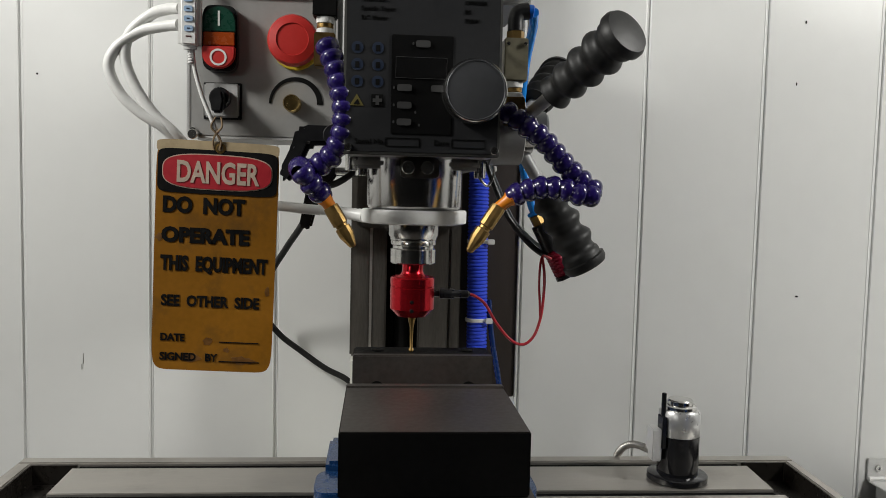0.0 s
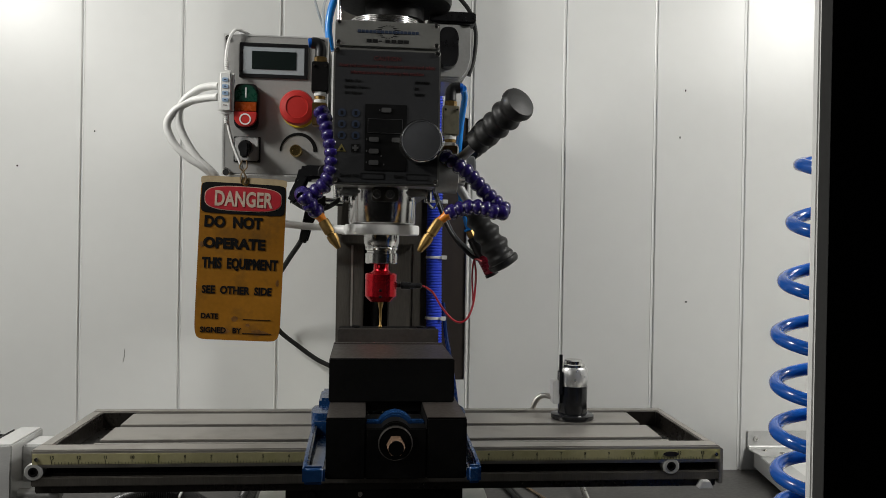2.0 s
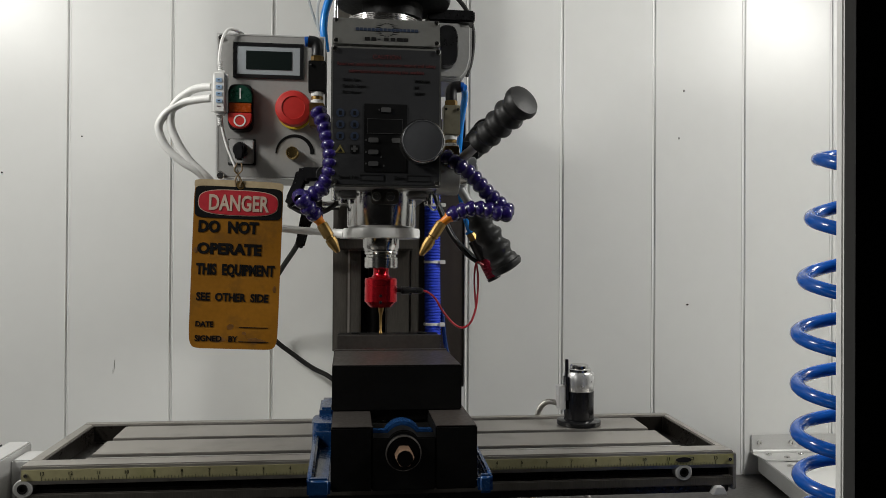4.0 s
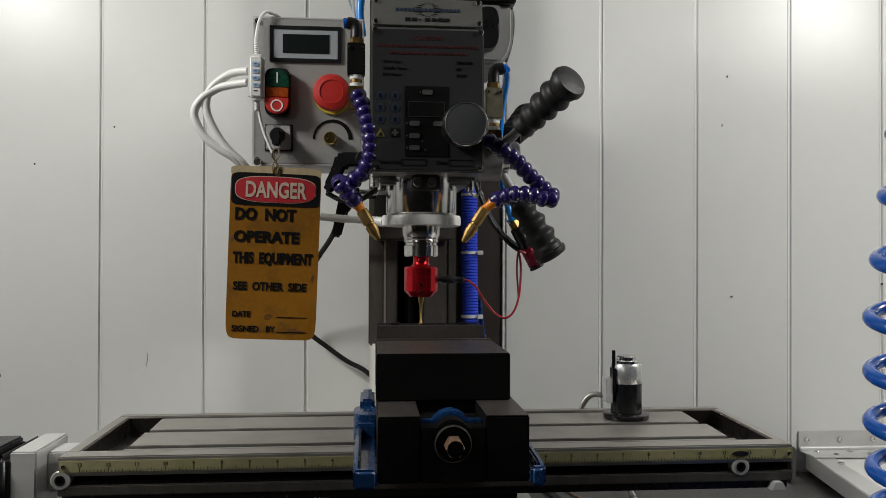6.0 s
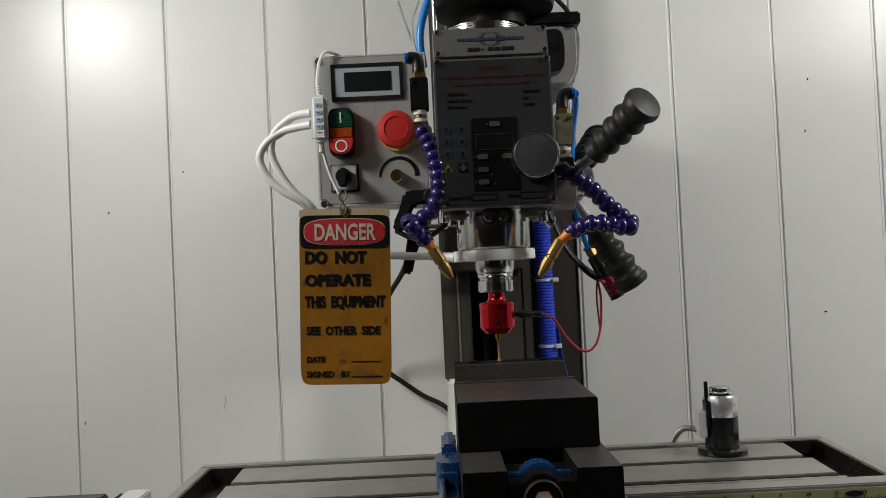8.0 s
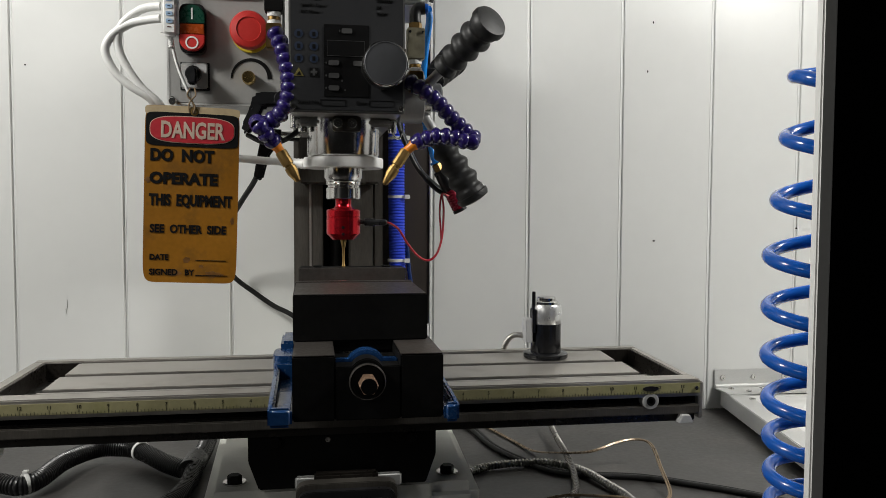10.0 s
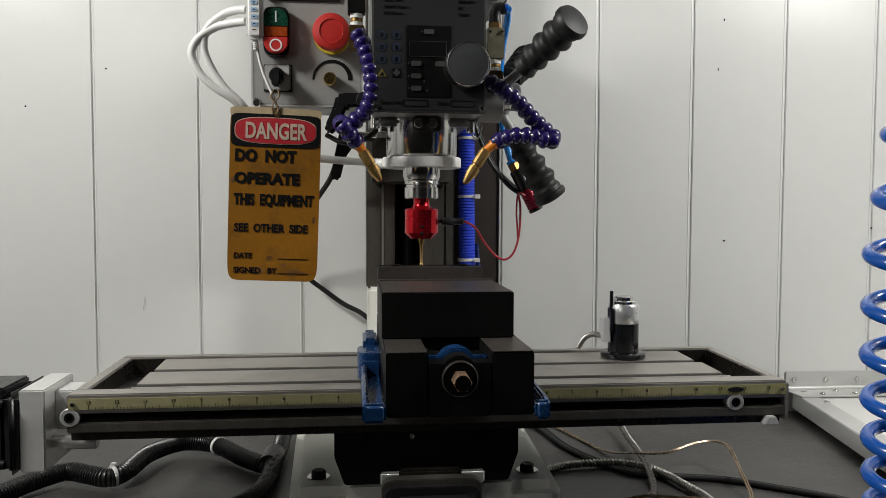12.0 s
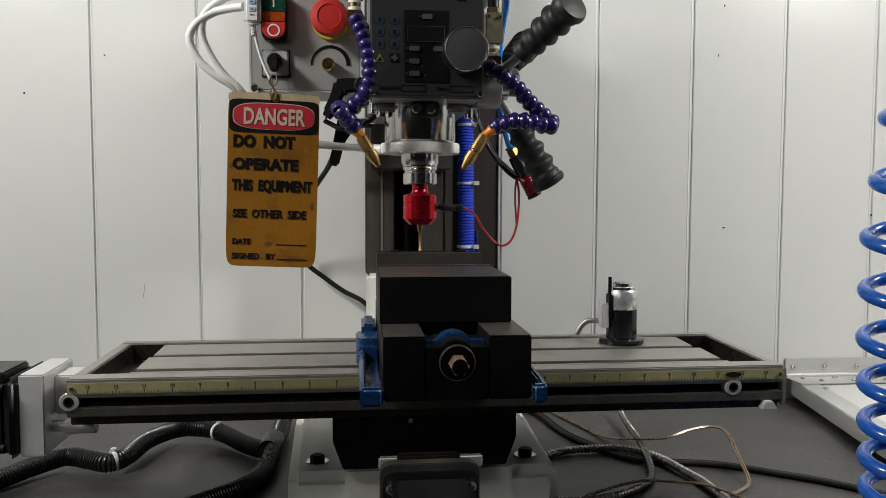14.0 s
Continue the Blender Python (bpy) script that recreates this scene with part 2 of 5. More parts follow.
def tube(pts, radius, seg=12, bm=None, cap=True):
    """Sweep a circle along points; radius a number or a function of the index."""
    bm = bm or bmesh.new()
    rings, normal = [], None
    for i, p in enumerate(pts):
        t = (pts[min(i + 1, len(pts) - 1)] - pts[max(i - 1, 0)]).normalized()
        if normal is None:
            normal = t.orthogonal().normalized()
        normal = (normal - t * normal.dot(t)).normalized()
        side = t.cross(normal)
        r = radius(i) if callable(radius) else radius
        rings.append([bm.verts.new(p + r * (math.cos(2 * math.pi * k / seg) * normal + math.sin(2 * math.pi * k / seg) * side)) for k in range(seg)])
    for a, b in zip(rings, rings[1:]):
        for k in range(seg):
            j = (k + 1) % seg
            bm.faces.new((a[k], a[j], b[j], b[k]))
    if cap:
        bm.faces.new(rings[0][::-1])
        bm.faces.new(rings[-1])
    return bm


def ribbed(pts, r, pitch=0.004, depth=0.0012, seg=12):
    line = even(pts, pitch / 3)
    return tube(line, lambda i: r - (depth if i % 3 == 0 else 0), seg)


def prism(outline, axis, a, b, bevel=0.0, seg=2, bm=None):
    """Extrude a closed outline of 2D points along axis x, y or z from a to b."""
    bm = bm or bmesh.new()

    def co(p, h):
        return {"x": (h, p[0], p[1]), "y": (p[0], h, p[1]), "z": (p[0], p[1], h)}[axis]
    lo, hi = [bm.verts.new(co(p, a)) for p in outline], [bm.verts.new(co(p, b)) for p in outline]
    n = len(outline)
    fs = [bm.faces.new(lo), bm.faces.new(hi[::-1])]
    for i in range(n):
        fs.append(bm.faces.new((lo[i], lo[(i + 1) % n], hi[(i + 1) % n], hi[i])))
    if bevel:
        es = list({e for v in lo + hi for e in v.link_edges})
        bmesh.ops.recalc_face_normals(bm, faces=fs)
        bmesh.ops.bevel(bm, geom=es, offset=bevel, segments=seg, affect="EDGES", clamp_overlap=True)
    return bm


def oval(cx, cz, rx, rz, power=2.0, n=40):
    out = []
    for i in range(n):
        a = 2 * math.pi * i / n
        c, s = math.cos(a), math.sin(a)
        out.append((cx + rx * math.copysign(abs(c) ** (2 / power), c), cz + rz * math.copysign(abs(s) ** (2 / power), s)))
    return out


def letters(body, x, z, y, size, material, parent, name="lettering", width=None, bold=0.0, align="LEFT", depth=0.0002):
    """Raised print on a face that looks towards -y."""
    c = bpy.data.curves.new(name, "FONT")
    c.body, c.size, c.align_x, c.extrude, c.offset = body, size, align, depth, bold
    c.resolution_u = 3
    tmp = new(name, c)
    bpy.context.view_layer.update()
    me = bpy.data.meshes.new_from_object(tmp.evaluated_get(bpy.context.evaluated_depsgraph_get()))
    bpy.data.objects.remove(tmp)
    bpy.data.curves.remove(c)
    xs = [v.co.x for v in me.vertices]
    k = width / (max(xs) - min(xs)) if width else 1.0
    me.transform(Matrix.Translation((x, y, z)) @ Matrix.Rotation(radians(90), 4, "X") @ Matrix.Diagonal((k, 1, 1, 1)))
    me.name = name
    me.materials.clear()
    me.materials.append(M[material])
    ob = new(name, me)
    adopt(ob, parent)
    return ob


def screw_head(x, y, z, parent, r=0.0035, material="chrome", direction=(0, -1, 0), name="screw"):
    bm = lathe([(0, 0.0008), (r * 0.45, 0.0008), (r * 0.5, 0.002), (r * 0.85, 0.002), (r, 0.0012), (r, 0)], (x, y, z), direction, 16)
    return part(name, bm, material, parent)


# ---- structure ----
BENCH = -0.155
SKEW = Matrix.Translation((0, 0.4647, 0)) @ Matrix.Rotation(-0.0176, 4, "Z")


def wall_back():
    w = finish("wall_back", turn(box(-1.10, 1.10, 0.006, 0.04, BENCH - 0.02, 0.92, 0), SKEW), "wall", 0)
    tagged(w, "white ribbed plastic panel wall behind the machine", "wall", kind="structure")
    pitch = 0.15132
    for i in range(-4, 10):
        x0 = -0.46515 + pitch * i
        out = [(x0 + 0.0008, 0.006), (x0 + 0.0008, 0.0022), (x0 + 0.0012, 0.0008), (x0 + 0.0022, 0.0), (x0 + pitch - 0.0052, 0.0),
               (x0 + pitch - 0.0044, -0.0006), (x0 + pitch - 0.0034, -0.0004), (x0 + pitch - 0.0028, 0.0006), (x0 + pitch - 0.0024, 0.0022),
               (x0 + pitch + 0.0004, 0.0022), (x0 + pitch + 0.0004, 0.006)]
        part("panel", turn(prism(out, "z", BENCH, 0.90), SKEW), "wall", w, smooth=0)
    return w


wall_back()
# Unseen side walls and roof, added to close the box and bounce light.
tagged(finish("wall_left", box(-1.14, -1.10, -0.30, 0.50, BENCH, 0.92, 0), "wall", 0), "white plastic panel side wall of the enclosure", "wall", kind="structure")
tagged(finish("wall_right", box(1.10, 1.14, -0.30, 0.50, BENCH, 0.92, 0), "wall", 0), "white plastic panel side wall of the enclosure", "wall", kind="structure")
tagged(finish("ceiling", box(-1.14, 1.14, -0.30, 0.52, 0.92, 0.95, 0), "wall", 0), "unseen white panel roof closing the enclosure", "ceiling", kind="structure")
# Unseen room shell; its near-black colour stands in for an unlit workshop.
tagged(finish("room_floor", box(-2.4, 2.4, -3.0, 0.6, -1.10, -1.05, 0), "room", 0), "unseen near-black workshop floor", "floor", kind="structure")
tagged(finish("room_wall_behind", box(-2.4, 2.4, -3.05, -3.0, -1.10, 1.5, 0), "room", 0), "unseen near-black workshop wall", "wall", kind="structure")
tagged(finish("room_wall_left", box(-2.45, -2.4, -3.0, 0.6, -1.10, 1.5, 0), "room", 0), "unseen near-black workshop wall", "wall", kind="structure")
tagged(finish("room_wall_right", box(2.4, 2.45, -3.0, 0.6, -1.10, 1.5, 0), "room", 0), "unseen near-black workshop wall", "wall", kind="structure")
tagged(finish("room_wall_far", box(-2.4, 2.4, 0.6, 0.65, -1.10, 1.5, 0), "room", 0), "unseen near-black workshop wall", "wall", kind="structure")
tagged(finish("room_ceiling", box(-2.4, 2.4, -3.0, 0.6, 1.5, 1.55, 0), "room", 0), "unseen near-black workshop ceiling", "ceiling", kind="structure")


def bench():
    t = thing("workbench", (0, 0, -1.05), "workbench with a dull dark grey rubber top", "workbench")
    part("benchtop", box(-1.14, 1.14, -0.34, 0.50, BENCH - 0.03, BENCH, 0.003), "bench", t)
    for x in (-1.08, 1.08):
        for y in (-0.28, 0.44):
            part("leg", box(x - 0.03, x + 0.03, y - 0.03, y + 0.03, -1.05, BENCH - 0.03, 0.002), "dark_iron", t)


bench()


def front_door():
    t = thing("enclosure_door", (0.5, -0.26, BENCH), "black enclosure door with a pale aluminium edge", "door")
    part("door_panel", box(0.2970, 1.10, -0.2795, -0.2700, BENCH, 0.92, 0.001), "void", t)
    part("edge_trim", box(0.2862, 0.2968, -0.2815, -0.2735, BENCH, 0.92, 0.0012), "white", t, "pale aluminium edge profile")


front_door()


def flap():
    t = thing("hinged_flap", (0.75, 0.3, BENCH), "white panel in an aluminium frame, hinged to the wall", "panel")
    zt = -0.121
    out = [(0.640, 0.440), (0.585, 0.14), (0.555, -0.05), (1.0, -0.05), (1.0, 0.434)]
    part("board", prism(out, "z", -0.146, zt - 0.0015), "white", t, smooth=0)
    part("frame_side", prism([(0.612, 0.441), (0.553, 0.12), (0.524, -0.06), (0.560, -0.06), (0.588, 0.12), (0.645, 0.441)], "z", -0.147, zt, 0.0012), "alu", t)
    part("frame_front", box(0.560, 1.0, -0.085, -0.056, -0.147, zt, 0.001), "alu", t)
    # Black filler stands in for the shadow between flap and bench.
    part("flap_gap_shade", prism([(0.630, 0.44), (0.568, 0.12), (0.540, -0.06), (0.95, -0.06), (0.95, 0.43)], "z", BENCH, -0.1475), "void", t, "black filler for the shadow gap under the flap", smooth=0)
    part("leaf", turn(box(0.606, 1.0, -0.0032, -0.0008, -0.118, -0.090, 0.0006), SKEW), "alu", t)
    part("leaf", turn(box(0.606, 1.0, -0.052, -0.004, zt + 0.0003, zt + 0.0022, 0.0006), SKEW), "alu", t)
    part("knuckle", turn(rod((0.606, -0.006, -0.1165), (1.0, -0.006, -0.1165), 0.0032), SKEW), "alu", t)
    for i in range(7):
        x = 0.620 + 0.054 * i
        p = SKEW @ Vector((x, -0.0032, -0.103))
        screw_head(p.x, p.y, p.z, t, 0.0045)
        for dx, dy in ((0.008, -0.018), (0.028, -0.038)):
            p = SKEW @ Vector((x + dx, dy, zt + 0.0022))
            screw_head(p.x, p.y, p.z, t, 0.0045, direction=(0, 0, 1))
    for x, y in ((0.628, 0.372),):
        screw_head(x, y, zt, t, 0.005, direction=(0, 0, 1))


flap()

# ---- milling machine ----
MX = -0.0095     # the machine's middle


def milling_machine():
    t = thing("milling_machine", (MX, 0.2, BENCH), "bench-top milling machine with grey head and bare steel table", "milling machine")
    # base
    base = part("base", prism([(MX - 0.142, 0.030), (MX + 0.136, 0.030), (MX + 0.146, 0.25), (MX + 0.146, 0.44), (MX - 0.150, 0.44), (MX - 0.150, 0.25)],
                              "z", BENCH, -0.108, 0.011, 4), "cast", t, "off-white painted cast base")
    part("way", prism([(MX - 0.085, -0.108), (MX - 0.085, -0.082), (MX - 0.06, -0.066), (MX + 0.06, -0.066), (MX + 0.085, -0.082), (MX + 0.085, -0.108)],
                      "y", 0.060, 0.42, 0.002), "cast", base)
    part("front_web", box(MX - 0.085, MX + 0.085, 0.0245, 0.05, BENCH, -0.1015, 0.003), "cast", base)
    part("column_foot", box(MX - 0.058, MX + 0.058, 0.34, 0.44, -0.108, 0.062, 0.004), "cast", base)
    for x in (-0.1233, 0.097):
        part("washer", rod((x, 0.066, -0.108), (x, 0.066, -0.1055), 0.012), "chrome", base)
        part("bolt", lathe([(0, 0), (0.0075, 0), (0.0075, 0.005), (0.0062, 0.0065), (0, 0.0065)], (x, 0.066, -0.1055), seg=6), "dark_iron", base, smooth=20)
    part("sticker", box(0.0695, 0.1040, 0.0285, 0.0302, -0.1545, -0.1415, 0.0003), "blue_tube", base, "small blue sticker", smooth=0)
    # saddle and apron
    sad = part("saddle", box(MX - 0.088, MX + 0.088, 0.03, 0.21, -0.078, -0.042, 0.003), "dark_iron", t)
    x0, x1 = MX - 0.0965, MX + 0.0870
    part("apron", prism([(x0, -0.040), (x1, -0.040), (x1, -0.072), (x1 - 0.010, -0.100), (x0 + 0.010, -0.100), (x0, -0.072)], "y", 0.018, 0.030, 0.001),
         "dark_iron", sad, "black steel apron plate")
    for dx in (-0.070, 0.062):
        part("cap_screw", rod((MX + dx, 0.018, -0.052), (MX + dx, 0.012, -0.052), 0.005), "dark_iron", sad)
    screw_head(MX - 0.02, 0.018, -0.052, sad, 0.003)
    part("bearing_block", box(MX - 0.052, MX + 0.052, 0.010, 0.0175, -0.100, -0.0865, 0.002, 3), "head", sad, "grey painted bearing block")
    # table
    tab = part("table", prism([(-0.350, 0.0105), (0.350, 0.0105), (0.3575, 0.198), (-0.3515, 0.198)], "z", -0.0460, -0.0245, 0.001), "pocket", t, "bare steel work table with slots")
    # Darker iron than the rail, putting the shade of the table front into colour.
    part("front_lip", box(-0.350, 0.350, 0.0, 0.0100, -0.0362, -0.0268, 0.001), "iron", tab)
    part("front_rail", box(-0.350, 0.350, 0.0, 0.0225, -0.0180, 0.0, 0.0012), "steel", tab)
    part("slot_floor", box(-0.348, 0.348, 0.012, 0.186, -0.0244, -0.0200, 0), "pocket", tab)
    # Black filler added behind the front slot so its depth stays dark.
    part("front_slot_shade", box(-0.3498, 0.3498, 0.0108, 0.0224, -0.0266, -0.0182, 0), "void", tab)
    part("back_rail", box(-0.3515, 0.3575, 0.184, 0.198, -0.0245, 0.0, 0.0012), "steel", tab)
    for a, b, c, d in ((-0.350, -0.338, -0.3515, -0.3395), (0.341, 0.350, 0.3485, 0.3575)):
        part("end_rail", prism([(a, 0.0225), (b, 0.0225), (d, 0.184), (c, 0.184)], "z", -0.0245, -0.0003, 0.001), "steel", tab)
    edges = [0.0225, 0.0285, 0.0405, 0.0995, 0.1115, 0.1705, 0.1820, 0.184]
    for k in range(0, 8, 2):
        part("strip", prism([(-0.298, edges[k]), (0.301, edges[k]), (0.305, edges[k + 1]), (-0.300, edges[k + 1])], "z", -0.020, -0.0002, 0.0006), "steel", tab)
    # Black fillers carry the shade inside the slots as colour.
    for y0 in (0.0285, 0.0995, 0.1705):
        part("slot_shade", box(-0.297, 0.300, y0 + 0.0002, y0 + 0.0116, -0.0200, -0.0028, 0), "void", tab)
    # Thin sheets added to darken the pocket walls; the shade is in their colour.
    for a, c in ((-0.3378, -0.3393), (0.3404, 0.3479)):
        part("pocket_shade_liner", prism([(a, 0.0230), (a + 0.0006, 0.0230), (c + 0.0006, 0.1835), (c, 0.1835)], "z", -0.0198, -0.0022), "pocket", tab, smooth=0)
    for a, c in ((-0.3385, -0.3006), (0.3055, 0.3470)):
        part("pocket_shade_liner", box(a, c, 0.1831, 0.1838, -0.0198, -0.0022, 0), "pocket", tab, smooth=0)
    # scale tape
    tape = part("scale_tape", box(-0.3485, 0.3495, -0.0009, -0.0002, -0.0140, -0.0038, 0), "ruler", tab, "yellowed inch scale tape", smooth=0)
    bm = bmesh.new()
    for k in range(-13 * 8, 13 * 8 + 1):
        h = 0.0042 if k % 8 == 0 else 0.0032 if k % 4 == 0 else 0.0022
        x = k * 0.0254 / 8
        box(x - 0.00013, x + 0.00013, -0.0012, -0.0008, -0.0139, -0.0139 + h, 0, bm=bm)
    part("graduation", bm, "ink_black", tape, smooth=0)
    for k in range(1, 14):
        for s in (-1, 1):
            letters(str(k), s * k * 0.0254, -0.0089, -0.0010, 0.0047, "ink_black", tape, "numeral", align="CENTER", depth=0.0001)
    part("smudge", prism(oval(0.2958, -0.0085, 0.0085, 0.0026, 2), "y", -0.0014, -0.0009), "pocket", tape, "dark smudge", smooth=0)
    for x in (-0.344, 0.345):
        screw_head(x, -0.0009, -0.0088, tab, 0.0022)
    for x in (-0.3475, 0.2965):
        k = part("stop_collar", lathe([(0.0042, 0.012), (0.0078, 0.012), (0.0088, 0.011), (0.0088, 0.001), (0.008, 0)], (x, 0.0112, -0.0215), (0, -1, 0), 28), "head", tab)
        part("socket_screw", lathe([(0, 0.009), (0.0026, 0.009), (0.003, 0.0125), (0.0045, 0.0125), (0.005, 0.0118), (0.005, 0.0)], (x, 0.0112, -0.0215), (0, -1, 0), 24), "dark_iron", k)
    part("end_clip", prism([(0.325, -0.044), (0.329, -0.036), (0.337, -0.036), (0.341, -0.044)], "y", -0.006, 0.004, 0.0006), "alu", tab)
    part("end_plate", box(0.3505, 0.3555, 0.004, 0.060, -0.042, -0.004, 0.001), "steel", tab)
    # column
    col = part("column", box(-0.0690, -0.0290, 0.360, 0.445, 0.060, 0.66, 0.002), "iron", t, "dark machined steel dovetail column")
    part("column_way", box(0.0070, 0.0400, 0.360, 0.445, 0.060, 0.66, 0.002), "iron", col)
    part("column_rail", box(0.0412, 0.0540, 0.366, 0.445, 0.060, 0.66, 0.002), "iron", col)
    # Flat black sheet fills the back of the groove.
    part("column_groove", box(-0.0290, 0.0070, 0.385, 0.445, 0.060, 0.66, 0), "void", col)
    part("way_edge", box(-0.0480, -0.0450, 0.3585, 0.360, 0.062, 0.66, 0.0006), "steel", col)
    part("lead_screw", rod((-0.011, 0.380, 0.06), (-0.011, 0.380, 0.66), 0.008), "dark_iron", col)
    part("side_board", box(0.0560, 0.1270, 0.415, 0.430, 0.0, 0.405, 0.001), "brown", t, "dark brown board beside the column")
    part("board_edge", box(0.1272, 0.1290, 0.412, 0.432, 0.0, 0.405, 0.0004), "alu", t)
    # head
    head = part("head", box(-0.0670, 0.0530, 0.0915, 0.330, 0.2735, 0.4282, 0.003), "head", t, "light grey painted spindle head")
    part("head_cap", prism([(0.0930, 0.4284), (0.1010, 0.4600), (0.330, 0.4600), (0.330, 0.4284)], "x", -0.0665, 0.0525, 0.001), "head", head)
    part("head_slide", box(-0.062, 0.048, 0.330, 0.358, 0.205, 0.46, 0.003), "iron", head)
    part("head_skirt", box(-0.0600, 0.0450, 0.135, 0.30, 0.2640, 0.2735, 0.003), "head", head)
    pl = part("name_plate", box(-0.0672, 0.0532, 0.0872, 0.0915, 0.2732, 0.4262, 0.001), "plate_up", head, "dark printed front plate in a silver rim")
    part("plate_face", box(-0.0652, 0.0512, 0.0864, 0.0873, 0.2756, 0.4240, 0.0003), "plate", pl)
    for x in (-0.0630, 0.0490):
        for z in (0.2785, 0.4225):
            screw_head(x, 0.0864, z, pl, 0.0032)
    letters("CAUTION", -0.007, 0.4130, 0.0861, 0.0068, "ink_red", pl, "caution_line", align="CENTER")
    letters("Read and understand the operation manual and safety", -0.007, 0.4050, 0.0861, 0.0055, "ink_red", pl, "caution_line", width=0.107, align="CENTER")
    letters("information before operating this machine", -0.007, 0.3975, 0.0861, 0.0055, "ink_red", pl, "caution_line", width=0.082, align="CENTER")
    for i, (a, b) in enumerate((("Table Size :", "700X180"), ("Spindle Taper :", "R8"), ("DC Motor :", "750W"))):
        letters(a, -0.0545, 0.3880 - 0.0068 * i, 0.0861, 0.0046, "ink_black", pl, "data_line")
        letters(b, 0.0235, 0.3880 - 0.0068 * i, 0.0861, 0.0046, "ink_black", pl, "data_line")
    letters("Serial No", -0.0585, 0.2815, 0.0861, 0.0058, "ink_black", pl, "data_line")
    letters("Date", 0.0020, 0.2815, 0.0861, 0.0058, "ink_black", pl, "data_line")
    for x in (-0.0352, 0.0155):
        part("entry_field", frame_box(x, x + 0.0262, 0.2800, 0.2866, 0.0861, 0.0004, 0.0003), "ink_black", pl, smooth=0)
    # keypad
    kp = part("keypad", box(-0.0311, 0.0155, 0.0856, 0.0866, 0.2894, 0.3640, 0.0004), "keypad", pl, "black keypad with small grey keys")
    part("key_display", box(-0.0275, 0.0105, 0.0850, 0.0857, 0.3320, 0.3470, 0.0002), "keypad", kp)
    part("display_rim", frame_box(-0.0280, 0.0110, 0.3315, 0.3475, 0.0852, 0.0003, 0.0004), "key", kp, smooth=0)
    for x, z in ((-0.0075, 0.3575), (-0.0210, 0.3243), (0.0045, 0.3243), (-0.0210, 0.3112), (-0.0210, 0.2985)):
        part("key", prism(oval(x, z, 0.0055, 0.0026, 5, 24), "y", 0.0843, 0.0857), "key", kp)
    for x, z in ((-0.0150, 0.3575), (-0.0290, 0.3243), (-0.0290, 0.3112), (-0.0290, 0.2985), (-0.0125, 0.3060), (-0.0095, 0.2965)):
        part("key_mark", prism(oval(x, z, 0.0008, 0.0011, 2, 10), "y", 0.0852, 0.0857), "key", kp)
    # pictograms
    for i in range(3):
        for x in (-0.0570, -0.0415):
            s = part("sign_disc", prism(oval(x, 0.3535 - 0.0126 * i, 0.0045, 0.0045, 2, 24), "y", 0.0858, 0.0865), "ink_blue", pl, smooth=0)
            part("sign_mark", box(x - 0.0015, x + 0.0015, 0.0855, 0.0859, 0.3510 - 0.0126 * i, 0.3555 - 0.0126 * i, 0), "ink_black", s, smooth=0)
    s = part("warning_triangle", prism([(-0.0622, 0.3100), (-0.0518, 0.3100), (-0.0570, 0.3188)], "y", 0.0858, 0.0865), "ink_yellow", pl, smooth=0)
    part("sign_mark", prism([(-0.0595, 0.3110), (-0.0545, 0.3110), (-0.0562, 0.3150)], "y", 0.0855, 0.0859), "ink_black", s, smooth=0)
    s = part("cross_square", box(-0.0460, -0.0370, 0.0858, 0.0865, 0.3098, 0.3188, 0), "ink_black", pl, smooth=0)
    bm = box(-0.0450, -0.0380, 0.0854, 0.0859, 0.3130, 0.3156, 0)
    part("sign_mark", box(-0.0428, -0.0402, 0.0853, 0.0858, 0.3108, 0.3178, 0, bm=bm), "key", s, smooth=0)
    # big knob
    kn = part("speed_knob", lathe([(0.0215, 0), (0.0228, 0.001), (0.0238, 0.004), (0.0238, 0.022), (0.0226, 0.0245)], (0.0310, 0.0862, 0.3215), (0, -1, 0), 48),
              "chrome", pl, "satin round knob with bright rim")
    part("knob_face", lathe([(0.0228, 0.0238), (0.0216, 0.0246), (0.0211, 0.0240), (0, 0.0240)], (0.0310, 0.0862, 0.3215), (0, -1, 0), 48), "knob_face", kn)
    part("knob_mark", prism([(0.024, 0.3460), (0.031, 0.3445), (0.034, 0.3465), (0.031, 0.3470)], "y", 0.0858, 0.0865), "ink_black", pl, smooth=0)
    # upper plate with a printed mark
    up = part("upper_plate", prism([(0.0880, 0.4285), (0.0960, 0.4600), (0.1000, 0.4590), (0.0920, 0.4285)], "x", -0.0660, 0.0520, 0.0008), "plate_up", head, "silver upper plate with printed mark")
    lean = Matrix.Translation((0, 0.0880, 0.4285)) @ Matrix.Rotation(math.atan2(-0.008, 0.0315), 4, "X") @ Matrix.Translation((0, -0.0880, -0.4285))
    bm = bmesh.new()
    for i in range(18):
        a = 2 * math.pi * i / 18
        c, s2 = math.cos(a), math.sin(a)
        prism([(-0.007 + 0.0075 * c - 0.0007 * s2, 0.4475 + 0.0075 * s2 + 0.0007 * c), (-0.007 + 0.0155 * c, 0.4475 + 0.0085 * s2),
               (-0.007 + 0.0075 * c + 0.0007 * s2, 0.4475 + 0.0075 * s2 - 0.0007 * c)], "y", 0.0876, 0.0881, bm=bm)
    part("printed_sunburst", turn(bm, lean), "ink_black", up, smooth=0)
    for i in range(16):
        x = -0.041 + 0.00435 * i
